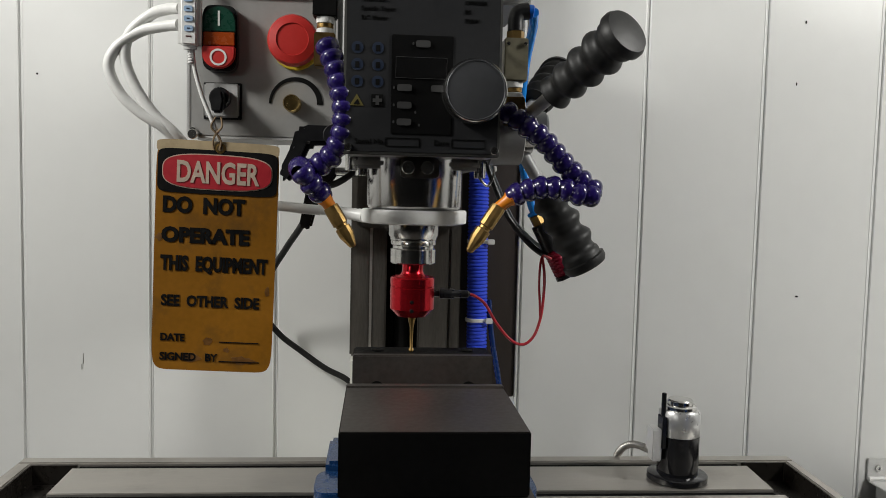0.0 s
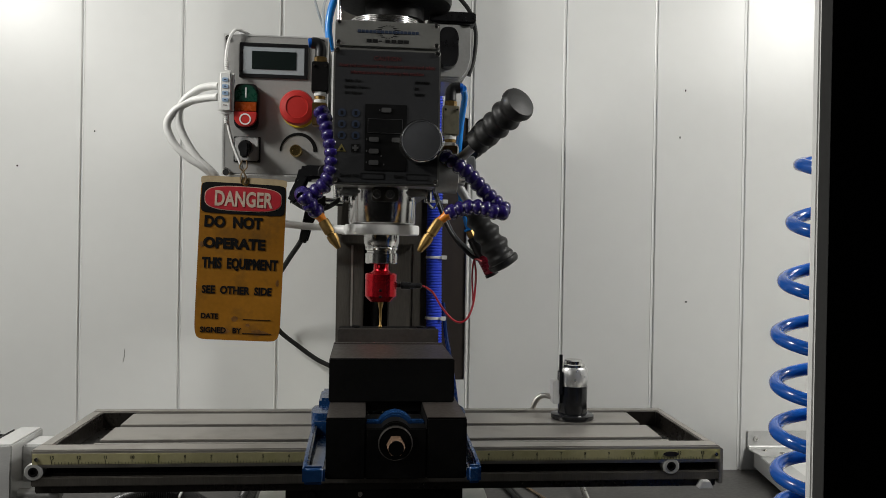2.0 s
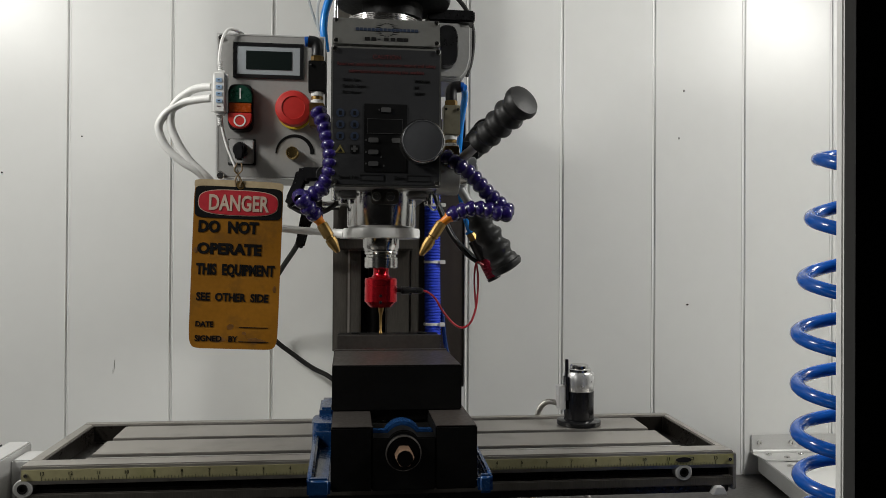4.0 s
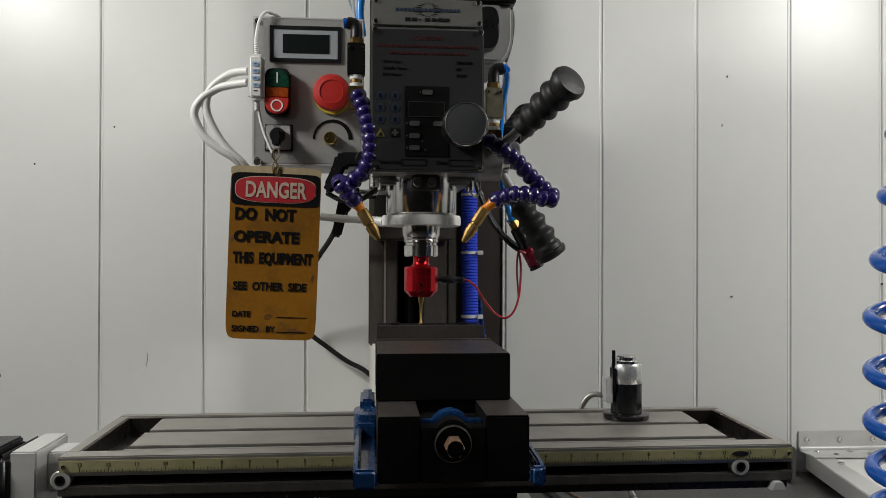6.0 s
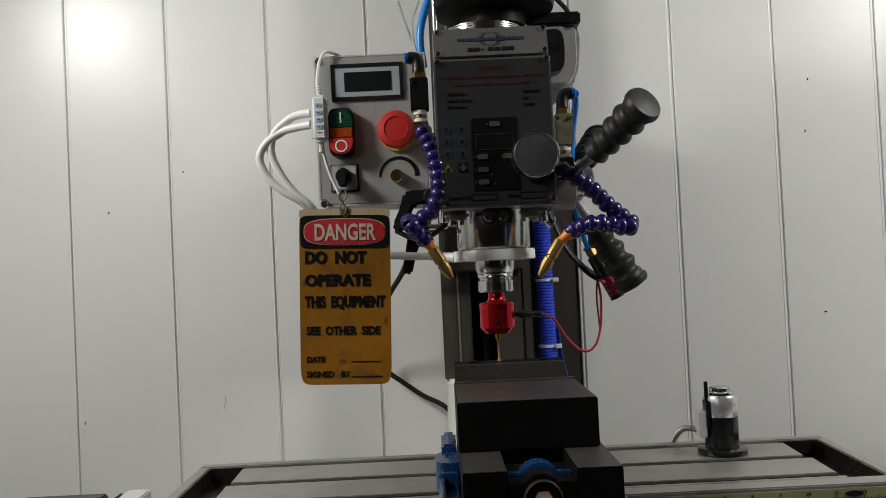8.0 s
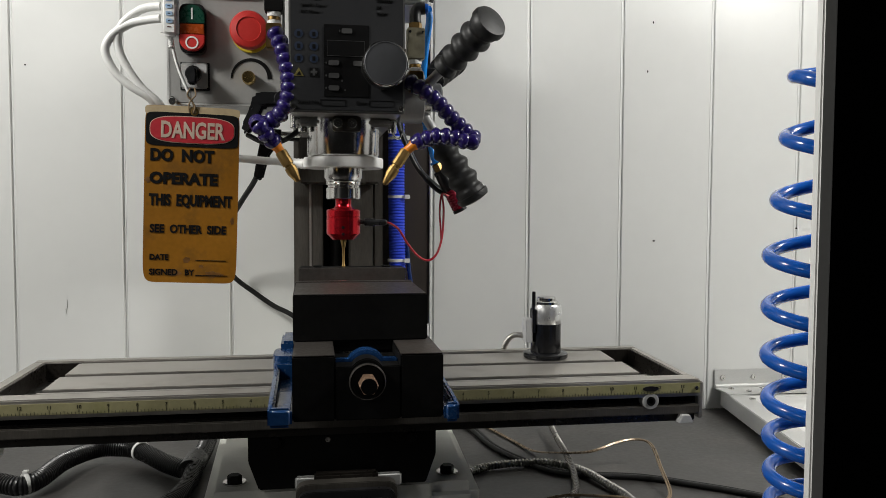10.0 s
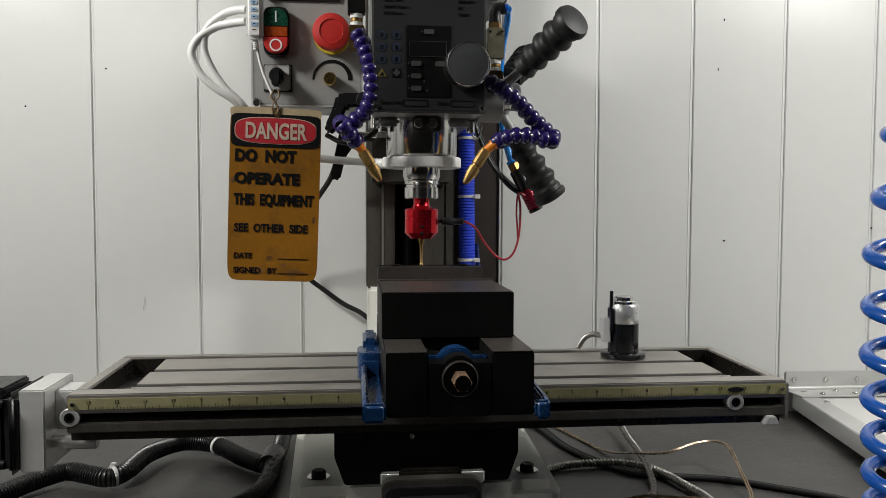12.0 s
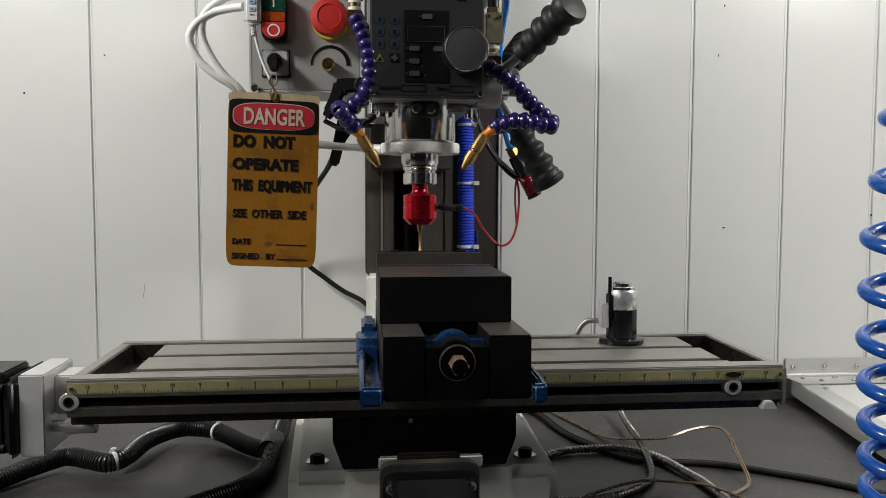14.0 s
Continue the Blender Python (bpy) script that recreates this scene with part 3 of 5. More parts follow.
        part("printed_bar", turn(box(x, x + 0.0034, 0.0873, 0.0878, 0.4455, 0.4490, 0), lean), "ink_blue", up, smooth=0)
    for i, w in enumerate((0.0055, 0.0055, 0.0030, 0.0050, 0.0050, 0.0065, 0.0055)):
        x = -0.0310 + 0.0070 * i
        b = box(x, x + w, 0.0873, 0.0878, 0.4338 if i != 2 else 0.4352, 0.4378 if i != 2 else 0.4362, 0)
        part("printed_bar", turn(b, lean), "ink_black", up, smooth=0)
    for x in (-0.062, 0.048):
        for z, y in ((0.4325, 0.0889), (0.4565, 0.0949)):
            screw_head(x, y, z, up, 0.0028)
    # motor stack above the head
    mo = part("spindle_motor", lathe([(0, -0.0125), (0.036, -0.0125), (0.036, 0.0040), (0.0637, 0.0050), (0.0682, 0.0070), (0.0697, 0.0110), (0.0697, 0.10), (0.0647, 0.105), (0, 0.105)], (0.0028, 0.17, 0.492), seg=64), "dark_iron", t, "black spindle motor housing")
    prof = []
    for i in range(7):
        prof += [(0.0415, 0.0025 * i), (0.0428, 0.0025 * i + 0.0006), (0.0428, 0.0025 * i + 0.0016), (0.0415, 0.0025 * i + 0.0022)]
    part("ribbed_collar", lathe([(0, 0)] + prof + [(0, 0.019)], (MX + 0.001, 0.17, 0.4605), seg=48), "quill", mo)
    for a in (-75, -105):
        p = Vector((0.0028 + 0.0697 * math.cos(radians(a)), 0.17 + 0.0697 * math.sin(radians(a)), 0.508))
        part("motor_bolt", lathe([(0, 0.004), (0.003, 0.004), (0.0042, 0.003), (0.0042, 0)], p, (math.cos(radians(a)), math.sin(radians(a)), 0), 16), "chrome", mo)
    part("support_post", rod((-0.063, 0.125, 0.460), (-0.063, 0.125, 0.60), 0.0025), "chrome", mo)
    # side housing
    out = [(0.0560, 0.4150), (0.0900, 0.4150), (0.1000, 0.4290), (0.1040, 0.4450), (0.1040, 0.4870), (0.0560, 0.4870)]
    sh = part("side_housing", prism(out, "y", 0.195, 0.30, 0.004, 3), "head", t, "grey side housing with black recess")
    part("housing_lid", box(0.0480, 0.1060, 0.188, 0.305, 0.4875, 0.5020, 0.002), "black", sh)
    part("housing_step", box(0.0540, 0.0880, 0.190, 0.196, 0.418, 0.486, 0.002), "head", sh)
    part("side_knob", prism(oval(0.0700, 0.4530, 0.0130, 0.0245, 3), "y", 0.170, 0.192, 0.004, 3), "black", sh)
    # quill and clamp
    q = part("quill", lathe([(0, 0.0435), (0.0405, 0.0435), (0.0405, 0.003), (0.0395, 0.001), (0.036, 0), (0, 0)], (MX + 0.001, 0.165, 0.2305), seg=64), "quill", t, "polished steel quill")
    part("quill_clamp", prism(oval(MX + 0.003, 0.2650, 0.0155, 0.0085, 6), "y", 0.116, 0.130, 0.001), "iron", q)
    for dx in (-0.0065, 0.0085):
        part("clamp_screw", lathe([(0, 0.003), (0.0020, 0.003), (0.0023, 0.0065), (0.0050, 0.0065), (0.0055, 0.0055), (0.0055, 0)], (MX + dx, 0.116, 0.2650), (0, -1, 0), 20), "chrome", q)
    part("spindle_nose", lathe([(0, 0.016), (0.0215, 0.016), (0.0215, 0.004), (0.0200, 0.002), (0.0200, 0), (0, 0)], (MX + 0.001, 0.165, 0.2040), seg=48), "quill", t)
    part("tool_collar", lathe([(0, 0.0205), (0.0188, 0.0205), (0.0195, 0.0195), (0.0195, 0.0165), (0.0178, 0.0155), (0.0178, 0.0135), (0.0195, 0.0125), (0.0195, 0.001), (0.0185, 0), (0, 0)],
                              (MX + 0.001, 0.165, 0.1835), seg=48), "chrome", t)
    part("nose_gap", rod((MX + 0.001, 0.165, 0.2000), (MX + 0.001, 0.165, 0.2042), 0.0188), "void", t)
    # feed hub and three grip levers
    hub = part("feed_hub", rod((0.053, 0.150, 0.300), (0.080, 0.150, 0.300), 0.030), "head", t, "grey feed hub with graduated collar")
    part("hub_collar", rod((0.080, 0.150, 0.300), (0.090, 0.150, 0.300), 0.020), "chrome", hub)
    part("hub_cap", rod((0.090, 0.150, 0.300), (0.102, 0.150, 0.300), 0.016, 0.002), "knob_face", hub)
    for ang in (30, 150, 270):
        c, s = math.cos(radians(ang)), math.sin(radians(ang))
        d = Vector((0.50, -c, s)).normalized() if ang != 270 else Vector((0.62, 0.02, -1)).normalized()
        o = Vector((0.078, 0.150, 0.300)) + Vector((0, -c, s)) * 0.012
        lv = part("lever_rod", rod(o, o + d * 0.07, 0.0055), "lever", hub)
        grip = []
        n = 60
        for i in range(n + 1):
            u = i / n
            grip.append((0.0125 + 0.0052 * u + 0.0021 * math.sin(u * 4.3 * 2 * math.pi + 1.2) * (1 if u < 0.9 else 0), u * 0.080))
        grip = [(0.006, 0.0), (0.010, 0.0)] + grip[1:-3] + [(0.0195, 0.077), (0.0195, 0.081), (0.0175, 0.0845), (0.010, 0.0862), (0, 0.0866)]
        part("grip", lathe(grip, o + d * (0.045 if ang != 270 else 0.038), d, 32), "rubber", lv, "black finger-grooved rubber grip")
    # handle of the quill lock
    lk = part("lock_lever", prism([(-0.1050, 0.2935), (-0.0990, 0.2960), (-0.0690, 0.2960), (-0.0690, 0.2815), (-0.0935, 0.2803), (-0.1040, 0.2570), (-0.1120, 0.2500), (-0.1172, 0.2540), (-0.1168, 0.2615), (-0.1085, 0.2790)],
                                  "y", 0.1080, 0.1220, 0.003, 2), "black", t, "black ratchet lock lever")
    part("lever_hub", rod((-0.075, 0.1065, 0.2885), (-0.075, 0.1400, 0.2885), 0.0085), "black", lk)
    part("lock_lever", prism([(-0.0970, 0.2700), (-0.1044, 0.2659), (-0.1098, 0.2392), (-0.1150, 0.2100), (-0.1100, 0.2060), (-0.1035, 0.2080), (-0.0962, 0.2358), (-0.0790, 0.2600), (-0.0790, 0.2690)], "y", 0.246, 0.256, 0.002, 2), "black", t, "black ratchet lock lever")
    part("lever_pin", rod((-0.088, 0.250, 0.2635), (-0.058, 0.250, 0.2635), 0.004), "chrome", t)
    for x, z in ((-0.063, 0.262), (-0.054, 0.258), (0.046, 0.258)):
        part("drain_fitting", rod((x, 0.150, z), (x, 0.150, z + 0.016), 0.005), "chrome", head)
    part("wire_loop", tube(spline([(0.040, 0.15, 0.272), (0.046, 0.146, 0.258), (0.053, 0.146, 0.252), (0.058, 0.15, 0.262), (0.057, 0.155, 0.275)], 8), 0.0011, 8), "chrome", head)


def frame_box(x0, x1, z0, z1, y, w, d):
    """A thin rectangular rim on a face that looks towards -y."""
    bm = bmesh.new()
    for a, b, c, e in ((x0, x1, z0, z0 + w), (x0, x1, z1 - w, z1), (x0, x0 + w, z0 + w, z1 - w), (x1 - w, x1, z0 + w, z1 - w)):
        box(a, b, y - d, y + 0.0002, c, e, 0, bm=bm)
    return bm


milling_machine()


# ---- vise ----
def vise():
    t = thing("machine_vise", (0, 0.05, 0), "blue machine vise with blackened steel jaws on the table", "vise")
    body = part("body", box(-0.0598, 0.0618, -0.030, 0.190, 0.0, 0.0380, 0.003), "blue", t, "blue enamelled vise body")
    for a, b in ((-0.0605, -0.0255), (0.0280, 0.0640)):
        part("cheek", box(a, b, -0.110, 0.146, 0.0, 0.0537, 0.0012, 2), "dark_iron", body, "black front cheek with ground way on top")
        # Ground way tops, in a tone that also carries the light on them.
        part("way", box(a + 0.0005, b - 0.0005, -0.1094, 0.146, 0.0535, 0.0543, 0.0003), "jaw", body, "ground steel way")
    part("front_block", box(-0.0256, 0.0281, -0.1098, -0.048, 0.0, 0.0445, 0.0008), "dark_iron", body)
    arch = [(0.0012 + 0.0178 * math.cos(radians(a)), 0.0365 + 0.0178 * math.sin(radians(a))) for a in range(0, 181, 10)]
    part("screw_arch", prism(arch, "y", -0.090, -0.070, 0.0015), "blue", body)
    part("arch_shoulder", box(-0.0254, 0.0279, -0.0895, -0.0805, 0.0360, 0.0470, 0.001), "blue", body)
    boss = [(0.0006 + 0.0150 * math.cos(radians(a)), 0.0360 + 0.0150 * math.sin(radians(a))) for a in range(0, 181, 10)]
    part("screw_boss", prism(boss, "y", -0.1094, -0.086, 0.001), "dark_iron", body)
    for s, xa, xb in ((-1, -0.0605, -0.0800), (1, 0.0640, 0.0765)):
        lo, hi = min(xa, xb), max(xa, xb)
        part("side_flange", box(lo, hi, -0.112, 0.020, 0.0, 0.009, 0.002), "blue", body)
        ox0, ox1 = (lo, lo + 0.0055) if s < 0 else (hi - 0.0055, hi)
        part("flange_rib", prism([(-0.1175, -0.002), (-0.1175, 0.0130), (-0.10, 0.016), (0.010, 0.022), (0.022, 0.018), (0.022, 0.0)], "x", ox0, ox1, 0.0018), "blue", body)
        part("flange_rib", box(lo, hi, -0.1185, -0.110, -0.0025, 0.0135, 0.0028, 3), "blue", body)
        part("flange_rib", box(lo, hi, 0.018, 0.028, 0.0, 0.022, 0.0018), "blue", body)
        part("clamp_lug", prism(oval((lo + hi) / 2 - 0.002 * s, 0.062, 0.0150, 0.024, 4), "z", 0.0, 0.027, 0.003), "blue", body)
        part("clamp_lug", box(lo + 0.003, hi - 0.001, 0.085, 0.150, 0.0, 0.034, 0.003), "blue", body)
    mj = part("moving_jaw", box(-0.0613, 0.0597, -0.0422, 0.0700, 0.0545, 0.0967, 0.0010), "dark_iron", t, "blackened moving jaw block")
    # Lighter top sheet: ground finish, with light from above put into its tone.
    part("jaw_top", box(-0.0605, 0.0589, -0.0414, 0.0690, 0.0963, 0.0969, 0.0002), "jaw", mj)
    part("jaw_plate", box(-0.0613, 0.0597, 0.0700, 0.0790, 0.0500, 0.0980, 0.0008), "jaw", mj)
    part("jaw_keel", box(-0.0252, 0.0277, -0.0400, 0.070, 0.0450, 0.0550, 0.001), "dark_iron", mj)
    fj = part("fixed_jaw", box(-0.0590, 0.0615, 0.1560, 0.1880, 0.0480, 0.1050, 0.0015), "dark_iron", t, "blackened fixed jaw")
    part("jaw_plate", box(-0.0590, 0.0615, 0.1470, 0.1560, 0.0500, 0.1055, 0.0008), "jaw", fj)
    for x in (-0.038, 0.041):
        part("jaw_screw", lathe([(0, -0.002), (0.003, -0.002), (0.0035, 0.0003), (0.006, 0.0003), (0.006, 0)], (x, 0.147, 0.0775), (0, -1, 0), 20), "dark_iron", fj)
        part("jaw_bolt", rod((x, 0.171, 0.105), (x, 0.171, 0.107), 0.0055), "dark_iron", fj)
    sc = part("screw", rod((-0.0015, -0.112, 0.0325), (-0.0015, -0.050, 0.0325), 0.0125), "dark_iron", t)
    part("screw_collar", lathe([(0.011, 0), (0.0140, 0.001), (0.0150, 0.003), (0.0150, 0.007), (0.0138, 0.009), (0.0105, 0.009)], (0.0003, -0.1090, 0.0330), (0, -1, 0), 40), "dark_iron", sc)
    # Lighter edge ring puts the collar's faint highlight into colour.
    part("collar_highlight", lathe([(0.0140, 0.0086), (0.0143, 0.0094), (0.0149, 0.0090), (0.0152, 0.0072)], (0.0003, -0.1090, 0.0330), (0, -1, 0), 40), "jaw", sc)
    # Black disc put in for the dark gap between collar and hex.
    part("collar_gap_shade", lathe([(0.007, 0.0093), (0.0120, 0.0093)], (0.0003, -0.1090, 0.0330), (0, -1, 0), 40), "void", sc)
    part("hex_end", lathe([(0.0078, 0), (0.0078, 0.024), (0.0070, 0.0255), (0.0062, 0.0255)], (0.0003, -0.1090, 0.0330), (0, -1, 0), 6), "bronze", sc, "worn bronze-brown hex end", smooth=20)
    part("hex_face", lathe([(0.0066, 0.0250), (0.0064, 0.0265), (0, 0.0265)], (0.0003, -0.1090, 0.0330), (0, -1, 0), 24), "void", sc)


vise()


# ---- control box on the head ----
def control_box():
    t = thing("control_box", (-0.14, 0.2, 0.2865), "grey metal control box with buttons and display", "control box")
    body = part("body", box(-0.2000, -0.0760, 0.160, 0.250, 0.2865, 0.4545, 0.0025), "box", t)
    part("lid_rim", frame_box(-0.2000, -0.0760, 0.2865, 0.4545, 0.1603, 0.0016, 0.0012), "alu", body, smooth=0)
    for x, z in ((-0.1950, 0.4490), (-0.1950, 0.2920), (-0.0830, 0.2920), (-0.0840, 0.4490)):
        screw_head(x, 0.1600, z, body, 0.0034)
    d = part("display", frame_box(-0.1812, -0.1008, 0.4035, 0.4445, 0.1600, 0.0040, 0.0022), "black", t, "small unlit display in black frame", smooth=0)
    part("display_bezel", box(-0.1772, -0.1048, 0.1585, 0.1602, 0.4075, 0.4405, 0.0003), "bezel", d)
    part("screen", box(-0.1665, -0.1145, 0.1578, 0.1586, 0.4135, 0.4350, 0.0002), "lcd", d)
    # start and stop
    g = part("start_stop_switch", prism(oval(-0.1712, 0.3672, 0.0142, 0.0265, 5), "y", 0.148, 0.160, 0.0018), "black", t, "green and red start stop switch")
    part("start_button", prism([(-0.1846, 0.3720)] + [(-0.1712 + 0.0134 * math.cos(radians(a)), 0.3790 + 0.0132 * math.sin(radians(a))) for a in range(180, -1, -12)] + [(-0.1578, 0.3720)], "y", 0.1455, 0.1485, 0.0006), "green", g)
    part("start_mark", box(-0.1720, -0.1704, 0.1450, 0.1457, 0.3765, 0.3885, 0), "ink_white", g, smooth=0)
    part("pilot_lens", box(-0.1838, -0.1586, 0.1452, 0.1485, 0.3608, 0.3716, 0.0006), "amber", g)
    part("stop_button", prism([(-0.1578, 0.3600)] + [(-0.1712 + 0.0134 * math.cos(radians(a)), 0.3545 + 0.0125 * math.sin(radians(a))) for a in range(0, -181, -12)] + [(-0.1846, 0.3600)], "y", 0.1430, 0.1485, 0.001), "red_plastic", g)
    part("stop_mark", lathe([(0.0052, 0), (0.0052, 0.0006), (0.0068, 0.0006), (0.0068, 0)], (-0.1712, 0.1431, 0.3510), (0, -1, 0), 32), "ink_white", g)
    # emergency stop
    e = part("emergency_stop", lathe([(0.016, 0), (0.016, 0.012), (0.0195, 0.013), (0.0205, 0.016), (0.0205, 0.022), (0.0190, 0.0255), (0.0130, 0.0270), (0.0126, 0.0262), (0, 0.0268)],
                                     (-0.1105, 0.1575, 0.3655), (0, -1, 0), 48), "red_plastic", t, "red mushroom emergency stop on yellow ring")
    part("collar_ring", rod((-0.1105, 0.160, 0.3645), (-0.1105, 0.1565, 0.3645), 0.0200), "ring_yellow", e)
    # dial with printed arc
    k = part("dial_knob", lathe([(0.0072, 0), (0.0072, 0.012), (0.0062, 0.0135), (0.004, 0.0132), (0, 0.0138)], (-0.1125, 0.160, 0.3165), (0, -1, 0), 40), "dial", t, "brass dial with black printed arc")
    a0 = [(-0.1100 + r * math.cos(radians(a)), 0.3168 + r * math.sin(radians(a))) for r, seq in ((0.0225, range(180, -1, -10)), ) for a in seq]
    a1 = [(-0.1100 + (0.0205 - 0.003 * (180 - a) / 180) * math.cos(radians(a)), 0.3168 + (0.0205 - 0.003 * (180 - a) / 180) * math.sin(radians(a))) for a in range(0, 181, 10)]
    part("printed_arc", prism(a0 + a1, "y", 0.1594, 0.1599), "ink_black", k, smooth=0)
    # key switch
    s = part("key_switch", box(-0.1855, -0.1565, 0.1560, 0.1588, 0.3035, 0.3318, 0.0015), "alu", t, "black key switch on a bright square plate")
    part("gasket", box(-0.1862, -0.1548, 0.1588, 0.1600, 0.3020, 0.3325, 0.0005), "black", s, "black gasket")
    part("key_collar", rod((-0.1712, 0.1562, 0.3190), (-0.1712, 0.1480, 0.3190), 0.0086, 0.001), "black", s)
    part("key_grip", prism([(-0.1752, 0.3245), (-0.1672, 0.3245), (-0.1655, 0.3160), (-0.1672, 0.3060), (-0.1752, 0.3060), (-0.1769, 0.3160)], "y", 0.1370, 0.1482, 0.0016), "black", s)
    for dx in (-0.0022, 0.0022):
        part("string_loop", tube(spline([(-0.1715 + dx, 0.146, 0.303), (-0.1725 + 2 * dx, 0.144, 0.295), (-0.1730, 0.145, 0.2895), (-0.1725 - 1.5 * dx, 0.146, 0.283), (-0.1730 - dx, 0.147, 0.2765)], 6), 0.0009, 6), "string", t)
    part("hook_screw", rod((-0.1935, 0.160, 0.2890), (-0.1935, 0.150, 0.2890), 0.0042), "chrome", t)


control_box()


# ---- danger tag ----
def danger_tag():
    t = thing("danger_tag", (-0.1705, 0.1480, 0.2800), "worn yellow lockout tag with red and black danger print", "sign")
    c = -0.1715
    rng = random.Random(5)
    w, z0, z1, y = 0.0498, 0.0900, 0.2830, 0.1480
    m = Matrix.Translation((c, y, 0.28)) @ Matrix.Rotation(radians(2.0), 4, "Y") @ Matrix.Rotation(radians(1.2), 4, "X") @ Matrix.Translation((-c, -y, -0.28))

    def add(name, bm, material, label="", smooth=0):
        ob = part(name, turn(bm, m), material, t, label, smooth)
        return ob

    add("tag_body", prism(oval(c, (z0 + z1) / 2, w, (z1 - z0) / 2, 14, 64), "y", y, y + 0.0012), "tag")
    add("border", prism(oval(c, z1 - 0.0055, w, 0.0055, 6, 40), "y", y - 0.0003, y + 0.0001), "tag_edge")
    add("black_band", prism(oval(c, 0.2575, w - 0.0012, 0.0182, 10, 48), "y", y - 0.0006, y + 0.0001), "ink_black")
    add("red_oval_rim", prism(oval(c, 0.2575, 0.0448, 0.0148, 3.2, 48), "y", y - 0.0010, y - 0.0006), "ink_cream")
    add("red_oval", prism(oval(c, 0.2575, 0.0440, 0.0140, 3.2, 48), "y", y - 0.0014, y - 0.0010), "tag_red")
    add("eyelet", lathe([(0.0025, 0), (0.0025, 0.0008), (0.0042, 0.0006), (0.0045, 0)], (c + 0.0015, y - 0.0003, 0.2775), (0, -1, 0), 20), "brass")

    def text(body, x, z, size, width, material="ink_black", bold=0.0, off=0.0004):
        ob = letters(body, x, z, y - off, size, material, t, "lettering", width=width, bold=bold)
        ob.data.transform(m)

    text("DANGER", c - 0.0335, 0.2488, 0.0245, 0.0672, "ink_cream", 0.0007, 0.0017)
    text("DO  NOT", c - 0.0440, 0.2235, 0.0175, 0.0670, bold=0.0009)
    text("OPERATE", c - 0.0440, 0.1988, 0.0165, 0.0720, bold=0.0009)
    text("THIS  EQUIPMENT", c - 0.0440, 0.1752, 0.0165, 0.0880, bold=0.0008)
    text("SEE  OTHER  SIDE", c - 0.0430, 0.1450, 0.0125, 0.0810, bold=0.0005)
    text("DATE", c - 0.0430, 0.1150, 0.0085, 0.0200, bold=0.0003)
    text("SIGNED   BY", c - 0.0430, 0.0985, 0.0090, 0.0480, bold=0.0003)
    for x, z, rx, rz in ((-0.004, 0.1150, 0.0045, 0.0040), (-0.018, 0.1005, 0.0090, 0.0042), (0.026, 0.1000, 0.0110, 0.0035), (0.012, 0.1085, 0.0030, 0.0022), (-0.046, 0.2020, 0.0030, 0.0035), (0.044, 0.1600, 0.0022, 0.0040)):
        rim = [(c + x + rx * math.cos(a * 0.42) * rng.uniform(0.6, 1.15), z + rz * math.sin(a * 0.42) * rng.uniform(0.6, 1.15)) for a in range(15)]
        add("stain", prism(rim, "y", y - 0.00025, y + 0.0001), "stain")
    add("rule_line", box(c + 0.0060, c + 0.0385, y - 0.0006, y, 0.1148, 0.1156, 0), "ink_black")
    add("rule_line", box(c + 0.0060, c + 0.0400, y - 0.0006, y, 0.0982, 0.0990, 0), "ink_black")


danger_tag()


# ---- stepper motors ----
def x_motor():
    t = thing("stepper_motor", (-0.44, 0.06, -0.078), "black stepper motor on a machined aluminium plate at the table end", "motor")
    part("mount_plate", box(-0.4000, -0.3765, 0.020, 0.100, -0.0785, 0.0005, 0.0015), "alu", t, "machined aluminium mount plate")
    part("flange", box(-0.4130, -0.4003, 0.014, 0.106, -0.080, -0.002, 0.006, 3), "black", t)
    part("motor_body", box(-0.5200, -0.4130, 0.022, 0.098, -0.076, -0.006, 0.004), "dark_iron", t)
    part("terminal_cover", box(-0.5000, -0.4160, 0.030, 0.090, -0.006, 0.001, 0.002), "black", t)
    for y in (0.021, 0.099):
        for z in (-0.012, -0.070):
            part("flange_screw", rod((-0.413, y, z), (-0.423, y, z), 0.0045), "dark_iron", t)
    part("bearing_block", box(-0.3765, -0.3505, 0.046, 0.085, -0.0445, -0.0060, 0.0015), "alu", t)
    part("spacer", lathe([(0, 0), (0.0055, 0), (0.0055, 0.012), (0.0078, 0.0125), (0.0078, 0.040), (0.0068, 0.0415), (0, 0.0415)], (-0.3765, 0.040, -0.0545), (1, 0, 0), 28), "alu", t)


def y_motor():
    t = thing("stepper_motor", (-0.012, -0.02, BENCH), "black stepper motor with steel bracket below the saddle", "motor")
    br = part("bracket", prism(oval(-0.0120, -0.1220, 0.0485, 0.0345, 9, 48), "y", -0.008, 0.006, 0.002), "iron", t, "dark machined bracket")
    part("bracket_step", box(-0.043, 0.019, 0.006, 0.0175, -0.112, -0.0830, 0.002), "pocket", br)
    part("flange", prism(oval(-0.0120, -0.1235, 0.0460, 0.0310, 9, 48), "y", -0.016, -0.008, 0.0015), "black", t)
    part("motor_body", box(-0.0500, 0.0260, -0.090, -0.016, BENCH + 0.0005, -0.0985, 0.006), "black", t)
    for x in (-0.0490, 0.0250):
        part("flange_screw", lathe([(0, 0.006), (0.003, 0.006), (0.0034, 0.009), (0.0052, 0.009), (0.0058, 0.008), (0.0058, 0)], (x, -0.016, -0.1065), (0, -1, 0), 24), "chrome", t)


x_motor()
y_motor()


